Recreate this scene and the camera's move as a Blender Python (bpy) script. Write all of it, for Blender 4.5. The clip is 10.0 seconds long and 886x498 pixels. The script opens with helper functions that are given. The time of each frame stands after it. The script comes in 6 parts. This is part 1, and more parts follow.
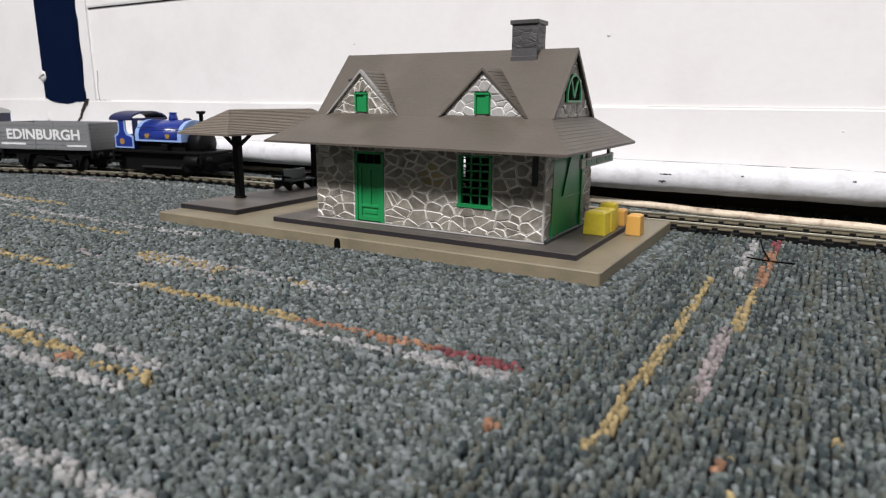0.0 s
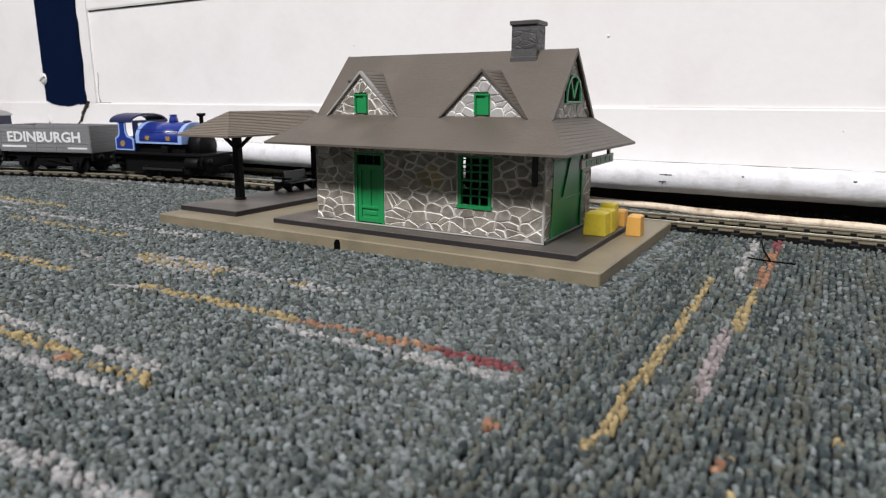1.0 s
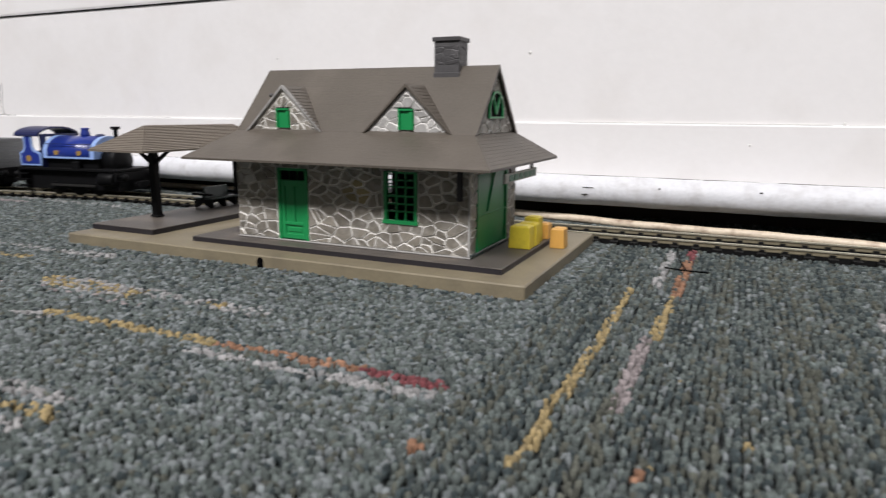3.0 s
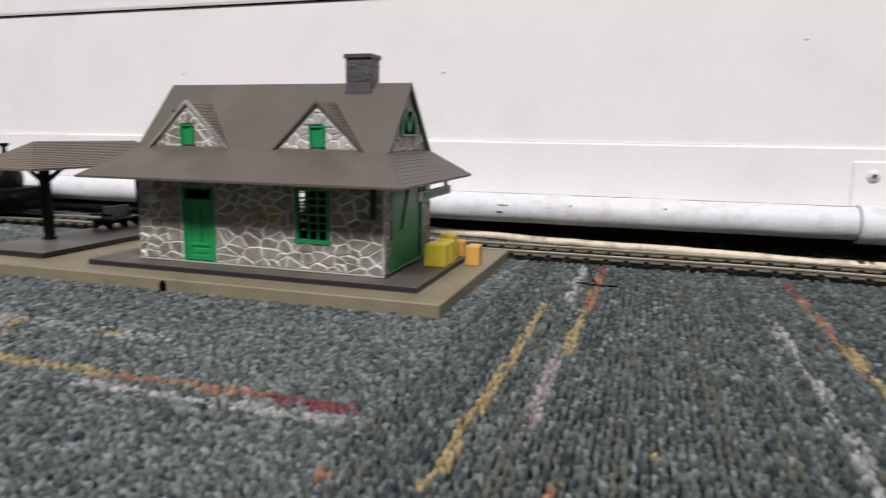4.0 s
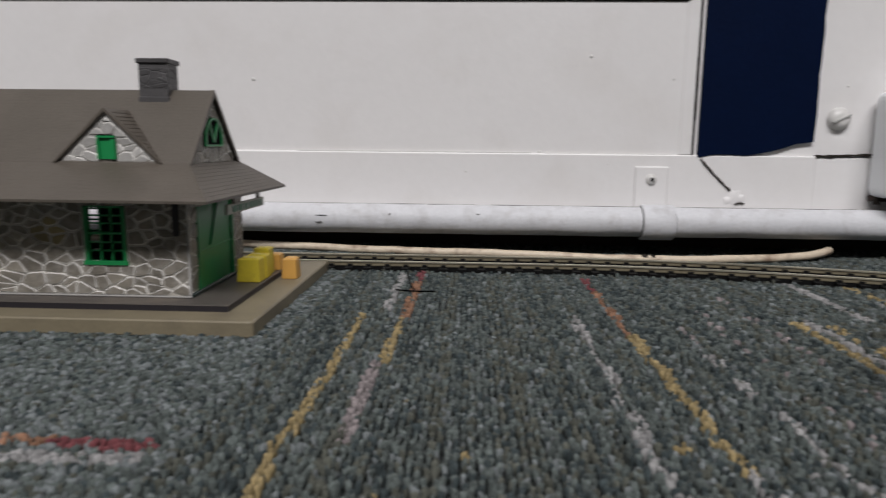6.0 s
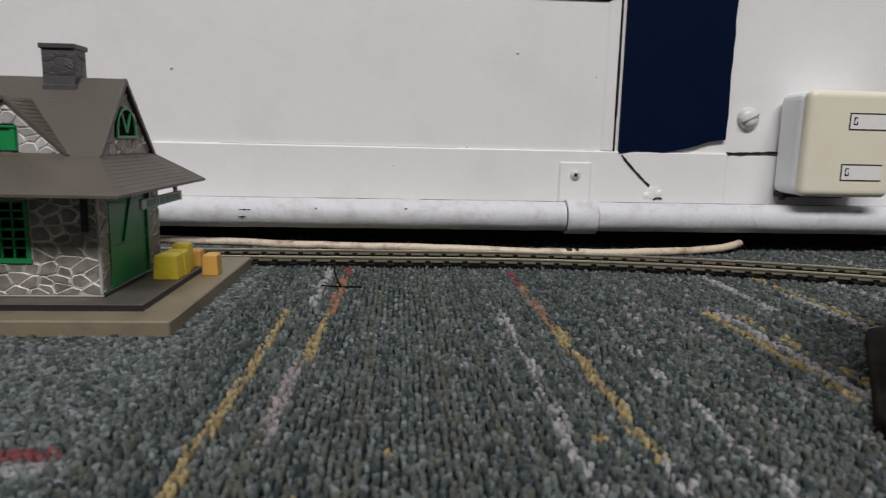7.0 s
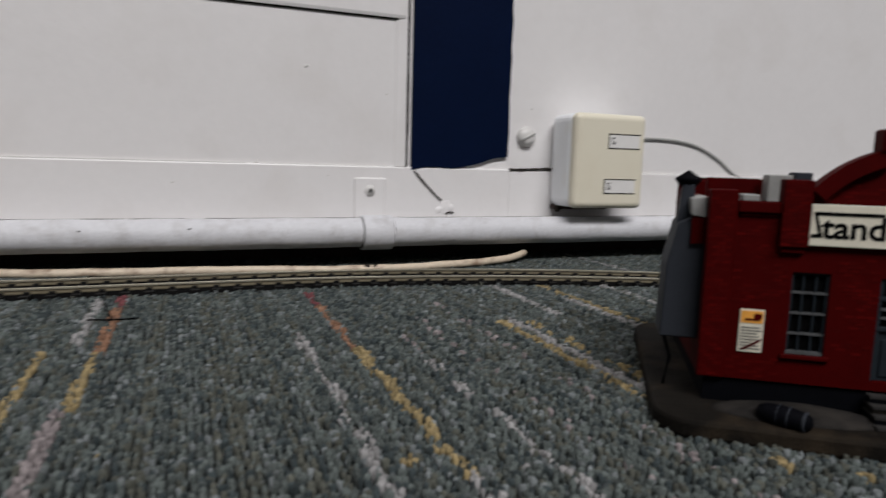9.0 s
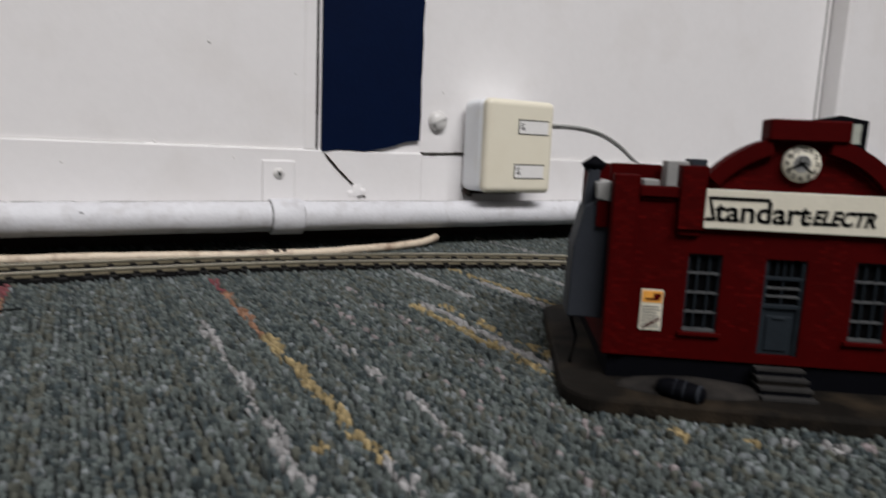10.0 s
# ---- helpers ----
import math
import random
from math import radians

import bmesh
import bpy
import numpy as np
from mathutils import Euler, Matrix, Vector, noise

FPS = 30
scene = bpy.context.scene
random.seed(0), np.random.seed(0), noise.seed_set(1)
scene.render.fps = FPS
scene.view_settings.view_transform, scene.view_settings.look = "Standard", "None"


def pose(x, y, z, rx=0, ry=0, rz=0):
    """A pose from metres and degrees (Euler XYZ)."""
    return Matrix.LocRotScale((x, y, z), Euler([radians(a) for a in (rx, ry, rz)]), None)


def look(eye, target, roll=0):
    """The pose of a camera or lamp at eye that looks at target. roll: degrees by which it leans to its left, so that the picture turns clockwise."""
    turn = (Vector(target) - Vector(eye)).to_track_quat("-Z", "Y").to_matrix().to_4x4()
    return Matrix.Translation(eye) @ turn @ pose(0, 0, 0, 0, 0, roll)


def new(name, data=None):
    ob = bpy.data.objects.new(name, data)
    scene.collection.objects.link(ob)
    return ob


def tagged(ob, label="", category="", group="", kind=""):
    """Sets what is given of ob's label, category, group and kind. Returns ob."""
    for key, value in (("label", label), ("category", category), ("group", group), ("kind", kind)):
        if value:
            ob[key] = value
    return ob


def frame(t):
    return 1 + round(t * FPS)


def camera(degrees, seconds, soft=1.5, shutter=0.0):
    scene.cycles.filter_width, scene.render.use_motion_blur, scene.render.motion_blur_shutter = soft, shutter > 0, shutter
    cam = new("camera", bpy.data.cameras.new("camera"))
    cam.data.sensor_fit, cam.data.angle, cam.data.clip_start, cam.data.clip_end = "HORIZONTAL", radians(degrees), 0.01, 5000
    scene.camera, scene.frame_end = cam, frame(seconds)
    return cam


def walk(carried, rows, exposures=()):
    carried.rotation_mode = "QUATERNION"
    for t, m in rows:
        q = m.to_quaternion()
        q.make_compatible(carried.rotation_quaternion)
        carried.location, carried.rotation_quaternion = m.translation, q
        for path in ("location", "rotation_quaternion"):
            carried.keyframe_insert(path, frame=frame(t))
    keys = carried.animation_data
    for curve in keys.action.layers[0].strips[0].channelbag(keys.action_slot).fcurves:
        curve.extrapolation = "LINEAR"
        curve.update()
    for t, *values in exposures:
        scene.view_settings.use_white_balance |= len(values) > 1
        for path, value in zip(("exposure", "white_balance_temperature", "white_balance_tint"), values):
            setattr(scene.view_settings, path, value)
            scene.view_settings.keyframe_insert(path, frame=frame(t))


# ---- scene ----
cam = camera(68.35, 10.0, soft=1.2, shutter=0.85)
cam.data.dof.use_dof, cam.data.dof.focus_distance, cam.data.dof.aperture_fstop = True, 0.25, 34.0
PATH = [
    (0, (-0.0002, -0.0017, 0.0492), (-0.4921, 0.8396, -0.1749), 0.37),
    (0.5, (0.0000, -0.0015, 0.0488), (-0.4935, 0.8400, -0.1708), 0.22),
    (1, (0.0000, -0.0014, 0.0489), (-0.4936, 0.8397, -0.1725), 0.21),
    (1.5, (0.0000, -0.0015, 0.0488), (-0.4930, 0.8388, -0.1768), 0.21),
    (2, (0.0003, -0.0013, 0.0489), (-0.4843, 0.8456, -0.1700), 0.23),
    (3.3, (0.0015, 0.0014, 0.0498), (-0.3735, 0.9063, -0.1517), 0.61),
    (3.5, (0.0019, 0.0022, 0.0496), (-0.3557, 0.9143, -0.1505), 0.75),
    (4, (0.0021, 0.0032, 0.0492), (-0.2907, 0.9435, -0.1242), 0.83),
    (4.5, (0.0039, 0.0040, 0.0490), (-0.1995, 0.9671, -0.1274), 0.93),
    (5, (0.0046, 0.0052, 0.0496), (-0.1192, 0.9791, -0.1408), 1.00),
    (5.5, (0.0049, 0.0045, 0.0496), (-0.0760, 0.9866, -0.1202), 0.74),
    (6, (0.0061, 0.0046, 0.0498), (-0.0333, 0.9912, -0.1086), 0.62),
    (6.2, (0.0070, 0.0050, 0.0506), (-0.0030, 0.9917, -0.1116), 0.72),
    (7.3, (0.0078, 0.0054, 0.0500), (0.0834, 0.9878, -0.1206), 1.20),
    (7.5, (0.0076, 0.0061, 0.0500), (0.0904, 0.9862, -0.1306), 1.06),
    (8, (0.0088, 0.0064, 0.0494), (0.1683, 0.9810, -0.1079), 1.28),
    (8.5, (0.0074, 0.0078, 0.0504), (0.2733, 0.9587, -0.1077), 1.46),
    (9, (0.0087, 0.0113, 0.0494), (0.3745, 0.9325, -0.0838), 1.66),
    (9.5, (0.0084, 0.0127, 0.0488), (0.4377, 0.9083, -0.0676), 1.89),
    (10, (0.0094, 0.0121, 0.0490), (0.4945, 0.8734, -0.1025), 2.49),
]
EXPOSURE = [(0.0, 0.14), (2.0, 0.12), (3.5, 0.0), (5.0, -0.12), (5.5, -0.47), (6.0, -0.60), (7.5, -0.66), (8.0, -0.72), (9.5, -0.62), (10.0, -0.50)]
walk(cam, [(t, look(eye, target, roll)) for t, eye, target, roll in PATH], EXPOSURE)

# ---- light: one ceiling lamp behind the camera, in a closed room with dark unseen sides ----
world = bpy.data.worlds.new("room_air")
scene.world = world
world.use_nodes = True
world.node_tree.nodes["Background"].inputs[0].default_value = (1.0, 0.97, 0.93, 1)
world.node_tree.nodes["Background"].inputs[1].default_value = 0.004
lamp_data = bpy.data.lights.new("ceiling_lamp", "AREA")
lamp_data.shape, lamp_data.size, lamp_data.size_y = "RECTANGLE", 2.2, 0.6
lamp_data.energy, lamp_data.color = 152.0, (1.0, 0.975, 0.985)
lamp = new("ceiling_lamp", lamp_data)
lamp.matrix_world = look((0.0, -1.75, 2.35), (0.0, -1.2, 0.0))


# ---- materials ----
def mat(name, color, rough=0.6, metal=0.0, vary=0.12, size=0.004, bump=0.1, fine=0.0006, rand=0.0, island=False, sheen=0.0, coat=0.0, spec=0.5, dirt=None, dirt_size=0.02, dirt_amount=0.0):
    """A painted, moulded or woven surface: base colour with variation at two scales, fine relief, and a random shift for each piece."""
    m = bpy.data.materials.new(name)
    m.use_nodes = True
    nt = m.node_tree
    nodes, links = nt.nodes, nt.links
    bsdf = nodes["Principled BSDF"]
    bsdf.inputs["Roughness"].default_value = rough
    bsdf.inputs["Metallic"].default_value = metal
    bsdf.inputs["Coat Weight"].default_value = coat
    bsdf.inputs["Sheen Weight"].default_value = sheen
    bsdf.inputs["Specular IOR Level"].default_value = spec
    geo = nodes.new("ShaderNodeNewGeometry")
    pos = geo.outputs["Position"]

    def noise_at(scale, detail):
        n = nodes.new("ShaderNodeTexNoise")
        n.inputs["Scale"].default_value = scale
        n.inputs["Detail"].default_value = detail
        links.new(pos, n.inputs["Vector"])
        return n.outputs["Fac"]

    big, small = noise_at(1 / size, 4), noise_at(1 / fine, 3)
    add = nodes.new("ShaderNodeMath")
    add.operation = "ADD"
    links.new(big, add.inputs[0])
    links.new(small, add.inputs[1])
    val = add.outputs[0]
    lo, hi = 1 - vary, 1 + vary
    rng = nodes.new("ShaderNodeMapRange")
    rng.inputs["From Min"].default_value, rng.inputs["From Max"].default_value = 0.6, 1.4
    rng.inputs["To Min"].default_value, rng.inputs["To Max"].default_value = lo, hi
    links.new(val, rng.inputs["Value"])
    scale_out = rng.outputs["Result"]
    if rand:
        if island:
            r_out = geo.outputs["Random Per Island"]
        else:
            r_out = nodes.new("ShaderNodeObjectInfo").outputs["Random"]
        rr = nodes.new("ShaderNodeMapRange")
        rr.inputs["To Min"].default_value, rr.inputs["To Max"].default_value = 1 - rand, 1 + rand
        links.new(r_out, rr.inputs["Value"])
        mul = nodes.new("ShaderNodeMath")
        mul.operation = "MULTIPLY"
        links.new(scale_out, mul.inputs[0])
        links.new(rr.outputs["Result"], mul.inputs[1])
        scale_out = mul.outputs[0]
    mix = nodes.new("ShaderNodeVectorMath")
    mix.operation = "SCALE"
    mix.inputs[0].default_value = color
    links.new(scale_out, mix.inputs["Scale"])
    col = mix.outputs[0]
    if dirt:
        dn = noise_at(1 / dirt_size, 6)
        dr = nodes.new("ShaderNodeMapRange")
        dr.inputs["From Min"].default_value, dr.inputs["From Max"].default_value = 0.5, 0.72
        dr.inputs["To Min"].default_value, dr.inputs["To Max"].default_value = 0.0, dirt_amount
        links.new(dn, dr.inputs["Value"])
        mm = nodes.new("ShaderNodeMix")
        mm.data_type = "RGBA"
        links.new(dr.outputs["Result"], mm.inputs[0])
        links.new(col, mm.inputs[6])
        mm.inputs[7].default_value = (*dirt, 1)
        col = mm.outputs[2]
    links.new(col, bsdf.inputs["Base Color"])
    if bump:
        b = nodes.new("ShaderNodeBump")
        b.inputs["Strength"].default_value = bump
        b.inputs["Distance"].default_value = fine * 0.5
        links.new(val, b.inputs["Height"])
        links.new(b.outputs["Normal"], bsdf.inputs["Normal"])
    return m


WHITE_PAINT = mat("white_gloss_paint", (0.81, 0.795, 0.79), 0.38, vary=0.02, size=0.05, fine=0.004, bump=0.05, dirt=(0.62, 0.58, 0.54), dirt_size=0.03, dirt_amount=0.18)
PIPE_PAINT = mat("white_pipe_paint", (0.655, 0.66, 0.685), 0.5, spec=0.25, vary=0.07, size=0.010, fine=0.0014, bump=0.25, dirt=(0.36, 0.34, 0.33), dirt_size=0.006, dirt_amount=0.35)
PIPE_SHADE = mat("brown_grey_pipe_shade", (0.16, 0.145, 0.13), 0.9, spec=0.1, vary=0.5, size=0.003)
NAVY = mat("navy_paint", (0.0012, 0.0058, 0.0260), 0.6, spec=0.06, vary=0.12, size=0.02, fine=0.002, bump=0.1)
CRACK = mat("dark_crack", (0.030, 0.025, 0.021), 0.9, spec=0.1, vary=0.3)
BROWN = mat("dark_varnished_wood", (0.035, 0.014, 0.010), 0.6, vary=0.3, size=0.01)
# unseen walls and ceiling are invented, dark so that shadows stay deep
FAR_WALL = mat("bounce_cutting_wall_dark", (0.075, 0.073, 0.07), 0.7, vary=0.05, size=0.2)
CEIL = mat("bounce_cutting_ceiling_dark", (0.15, 0.147, 0.144), 0.7, vary=0.03, size=0.1)
BACKING = mat("carpet_backing", (0.018, 0.022, 0.022), 0.95, vary=0.5, size=0.004, fine=0.0012, bump=0.8)
PILE = mat("grey_green_wool", (0.086, 0.101, 0.096), 0.95, vary=0.75, size=0.0016, fine=0.00034, bump=1.0, rand=0.32, island=True, spec=0.06, sheen=0.05)
PILE_DARK = mat("charcoal_wool", (0.040, 0.051, 0.053), 0.95, vary=0.4, size=0.0022, fine=0.00026, bump=1.0, rand=0.3, island=True, spec=0.06, sheen=0.05)
PILE_PALE = mat("pale_grey_wool", (0.152, 0.169, 0.172), 0.95, vary=0.4, size=0.0022, fine=0.00026, bump=1.0, rand=0.3, island=True, spec=0.06, sheen=0.05)
PILE_BROWN = mat("taupe_wool", (0.080, 0.084, 0.070), 0.95, vary=0.4, size=0.0022, fine=0.00026, bump=1.0, rand=0.3, island=True, spec=0.06, sheen=0.05)
PILE_WHITE = mat("white_wool", (0.255, 0.252, 0.250), 0.95, vary=0.4, size=0.0022, fine=0.00026, bump=1.0, rand=0.3, island=True, spec=0.06, sheen=0.05)
PILE_YELLOW = mat("mustard_wool", (0.258, 0.202, 0.104), 0.95, vary=0.4, size=0.0022, fine=0.00026, bump=1.0, rand=0.3, island=True, spec=0.06, sheen=0.05)
PILE_ORANGE = mat("orange_wool", (0.225, 0.125, 0.080), 0.95, vary=0.4, size=0.0022, fine=0.00026, bump=1.0, rand=0.3, island=True, spec=0.06, sheen=0.05)
PILE_RED = mat("crimson_wool", (0.150, 0.050, 0.055), 0.95, vary=0.4, size=0.0022, fine=0.00026, bump=1.0, rand=0.3, island=True, spec=0.06, sheen=0.05)
PILE_PINK = mat("dusty_pink_wool", (0.225, 0.198, 0.198), 0.95, vary=0.4, size=0.0022, fine=0.00026, bump=1.0, rand=0.3, island=True, spec=0.06, sheen=0.05)
TAN = mat("tan_plastic", (0.205, 0.174, 0.115), 0.5, vary=0.12, size=0.010, fine=0.0008, bump=0.2, dirt=(0.105, 0.087, 0.066), dirt_size=0.014, dirt_amount=0.55)
SLATE_EDGE = mat("slab_shade_and_bracket_black", (0.016, 0.014, 0.018), 0.5, vary=0.2)
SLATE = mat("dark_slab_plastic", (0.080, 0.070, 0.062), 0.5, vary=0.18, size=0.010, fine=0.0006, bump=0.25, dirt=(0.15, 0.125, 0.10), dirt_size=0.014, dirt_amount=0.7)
STONE = mat("grey_stone_plastic", (0.190, 0.172, 0.143), 0.45, vary=0.42, size=0.0030, fine=0.0004, bump=0.5, rand=0.30, dirt=(0.42, 0.40, 0.37), dirt_size=0.0035, dirt_amount=0.45)
JOINT = mat("pale_stone_joint", (0.45, 0.425, 0.375), 0.6, vary=0.3, size=0.003, fine=0.0004, bump=0.3, dirt=(0.09, 0.078, 0.064), dirt_size=0.008, dirt_amount=0.95)
EDGE = mat("white_drybrushed_edge", (0.66, 0.645, 0.615), 0.6, vary=0.3, size=0.004, fine=0.0004, bump=0.3, rand=0.2, dirt=(0.20, 0.18, 0.16), dirt_size=0.008, dirt_amount=0.9)
LIT_TREAD = mat("lit_tread_plastic", (0.030, 0.029, 0.028), 0.6, spec=0.1, vary=0.3, size=0.003)
PALE_STONE = mat("pale_stone_plastic", (0.36, 0.35, 0.335), 0.5, vary=0.2, size=0.003, fine=0.0004, bump=0.4, rand=0.2)
STAINED = mat("yellow_stained_stone", (0.26, 0.215, 0.11), 0.5, vary=0.25, size=0.003, fine=0.0004, bump=0.3, rand=0.3)
ROOF = mat("brown_grey_roof_plastic", (0.088, 0.0745, 0.060), 0.5, vary=0.14, size=0.014, fine=0.0008, bump=0.2, dirt=(0.128, 0.109, 0.090), dirt_size=0.016, dirt_amount=0.6)
# same plastic as ROOF, paler: the canopy's stronger light is in the colour
CANOPY = mat("lit_canopy_plastic", (0.155, 0.130, 0.103), 0.55, vary=0.12, size=0.012, fine=0.0006, bump=0.2, dirt=(0.19, 0.165, 0.14), dirt_size=0.02, dirt_amount=0.6)
RAIL_HEAD = mat("worn_nickel_railhead", (0.74, 0.69, 0.55), 0.28, metal=0.75, vary=0.15, size=0.006, fine=0.0008, bump=0.08)
BAR_GREY = mat("pale_grey_glazing_bar", (0.075, 0.078, 0.080), 0.6, spec=0.1, vary=0.3, size=0.002)
GREEN = mat("bright_green_plastic", (0.012, 0.235, 0.070), 0.35, vary=0.08, size=0.006, fine=0.0006, bump=0.1)
CHIMNEY = mat("dark_chimney_plastic", (0.0690, 0.0660, 0.0675), 0.45, vary=0.2, size=0.004, fine=0.0005, bump=0.3, rand=0.2)
BLACK = mat("black_plastic", (0.0045, 0.0045, 0.005), 0.5, spec=0.12, vary=0.15, size=0.006, bump=0.1)
BENCH_GREEN = mat("dark_green_plastic", (0.016, 0.030, 0.028), 0.4, vary=0.15)
YELLOW = mat("yellow_crate_plastic", (0.640, 0.510, 0.040), 0.45, vary=0.10, size=0.004, bump=0.15, dirt=(0.34, 0.25, 0.03), dirt_size=0.004, dirt_amount=0.5)
ORANGE = mat("pale_orange_crate_plastic", (0.66, 0.36, 0.085), 0.45, vary=0.08, size=0.004, bump=0.15)
SIGN = mat("pale_sign_plastic", (0.42, 0.44, 0.38), 0.5, vary=0.15, size=0.003)
SIGN_BAR = mat("sign_green_paint", (0.045, 0.17, 0.095), 0.5, vary=0.2)
RAIL = mat("tarnished_rail", (0.17, 0.148, 0.100), 0.55, metal=0.4, vary=0.25, size=0.01, fine=0.001, bump=0.1)
SLEEPER = mat("black_sleeper_plastic", (0.006, 0.006, 0.006), 0.7, spec=0.12, vary=0.2)
CABLE = mat("cream_cable_sheath", (0.66, 0.56, 0.43), 0.5, vary=0.16, size=0.006, fine=0.001, bump=0.4, dirt=(0.16, 0.075, 0.04), dirt_size=0.006, dirt_amount=0.8)
CREAM = mat("cream_plastic", (0.80, 0.755, 0.615), 0.4, vary=0.03, size=0.02, bump=0.05, dirt=(0.70, 0.64, 0.50), dirt_size=0.02, dirt_amount=0.4)
BOX_WHITE = mat("lit_bluish_white_plastic", (0.88, 0.90, 0.92), 0.4, vary=0.05, size=0.02, bump=0.05, dirt=(0.76, 0.73, 0.62), dirt_size=0.02, dirt_amount=0.4)
LABEL = mat("white_label", (0.80, 0.79, 0.77), 0.5, vary=0.04)
INK = mat("black_ink", (0.0022, 0.0022, 0.0025), 0.7, spec=0.03, vary=0.1)
STEEL = mat("painted_screw", (0.66, 0.65, 0.63), 0.35, vary=0.1)
LEAD = mat("grey_lead", (0.38, 0.38, 0.37), 0.5, vary=0.05)
BRICK = mat("red_brick_plastic", (0.060, 0.0019, 0.0017), 0.6, spec=0.04, vary=0.2, size=0.004, fine=0.0005, bump=0.08, rand=0.25, island=True)
BRICK_WALL = mat("red_wall_plastic", (0.047, 0.0009, 0.0009), 0.6, spec=0.04, vary=0.2, size=0.006, fine=0.0005, bump=0.1)
BASE_DARK = mat("dark_earth_plastic", (0.0085, 0.0072, 0.0058), 0.75, spec=0.08, vary=0.45, size=0.006, fine=0.0006, bump=0.7, dirt=(0.034, 0.025, 0.016), dirt_size=0.012, dirt_amount=0.9)
DUST = mat("grey_dust", (0.018, 0.0165, 0.0155), 0.85, spec=0.08, vary=0.45, size=0.004, fine=0.0005, bump=0.6, dirt=(0.036, 0.032, 0.028), dirt_size=0.007, dirt_amount=0.8)
PLINTH = mat("charcoal_plinth_plastic", (0.0020, 0.0023, 0.0036), 0.75, spec=0.05, vary=0.3)
GREYBOX = mat("blue_grey_plastic", (0.030, 0.034, 0.042), 0.55, spec=0.1, vary=0.1, size=0.006)
PALE_GREY = mat("pale_grey_plastic", (0.27, 0.27, 0.26), 0.5, vary=0.12, size=0.004)
FRAME_GREY = mat("slate_blue_plastic", (0.015, 0.020, 0.025), 0.6, spec=0.1, vary=0.2)
CREAM_SIGN = mat("cream_sign_board", (0.68, 0.645, 0.53), 0.5, vary=0.06)
POSTER_ORANGE = mat("orange_print", (0.78, 0.36, 0.06), 0.5, vary=0.1)
BLUE = mat("glossy_blue_plastic", (0.012, 0.030, 0.215), 0.28, vary=0.05, size=0.01, bump=0.03, coat=0.2)
BLUE_DARK = mat("navy_blue_plastic", (0.006, 0.010, 0.060), 0.4, vary=0.08, bump=0.03)
PALE_BLUE = mat("pale_blue_lining", (0.26, 0.38, 0.68), 0.35, vary=0.05)
BRASS = mat("dull_gold_print", (0.36, 0.22, 0.06), 0.45, metal=0.2, vary=0.2)
LINING = mat("yellow_green_lining", (0.52, 0.56, 0.10), 0.4, vary=0.05)
WAGON_GREY = mat("grey_wagon_plastic", (0.185, 0.19, 0.195), 0.45, vary=0.08, size=0.006, bump=0.1)
WAGON_WHITE = mat("white_wagon_print", (0.72, 0.72, 0.72), 0.5, vary=0.04)
ROOF_WHITE = mat("white_coach_roof", (0.80, 0.80, 0.79), 0.45, vary=0.03)
DARK_STEEL = mat("dark_wheel_steel", (0.030, 0.029, 0.028), 0.45, metal=0.4, vary=0.15)
GLASS = bpy.data.materials.new("window_glass")
GLASS.use_nodes = True
GLASS.node_tree.nodes["Principled BSDF"].inputs["Transmission Weight"].default_value = 1.0
GLASS.node_tree.nodes["Principled BSDF"].inputs["Roughness"].default_value = 0.05
GLASS.node_tree.nodes["Principled BSDF"].inputs["Base Color"].default_value = (0.86, 0.90, 0.94, 1)


# ---- mesh helpers ----
def add_box(bm, x0, y0, z0, x1, y1, z1):
    v = [bm.verts.new((x, y, z)) for z in (z0, z1) for y in (y0, y1) for x in (x0, x1)]
    for f in ((0, 2, 3, 1), (4, 5, 7, 6), (0, 1, 5, 4), (2, 6, 7, 3), (0, 4, 6, 2), (1, 3, 7, 5)):
        bm.faces.new([v[i] for i in f])
    return v


def soften(bm, width, segments=1):
    bmesh.ops.recalc_face_normals(bm, faces=bm.faces)
    edges = [e for e in bm.edges if len(e.link_faces) == 2 and e.calc_face_angle(0) > 0.5]
    bmesh.ops.bevel(bm, geom=edges, offset=width, segments=segments, affect="EDGES", profile=0.5)


def box(x0, y0, z0, x1, y1, z1, bevel=0.0, segments=1):
    bm = bmesh.new()
    add_box(bm, x0, y0, z0, x1, y1, z1)
    if bevel:
        soften(bm, bevel, segments)
    return bm


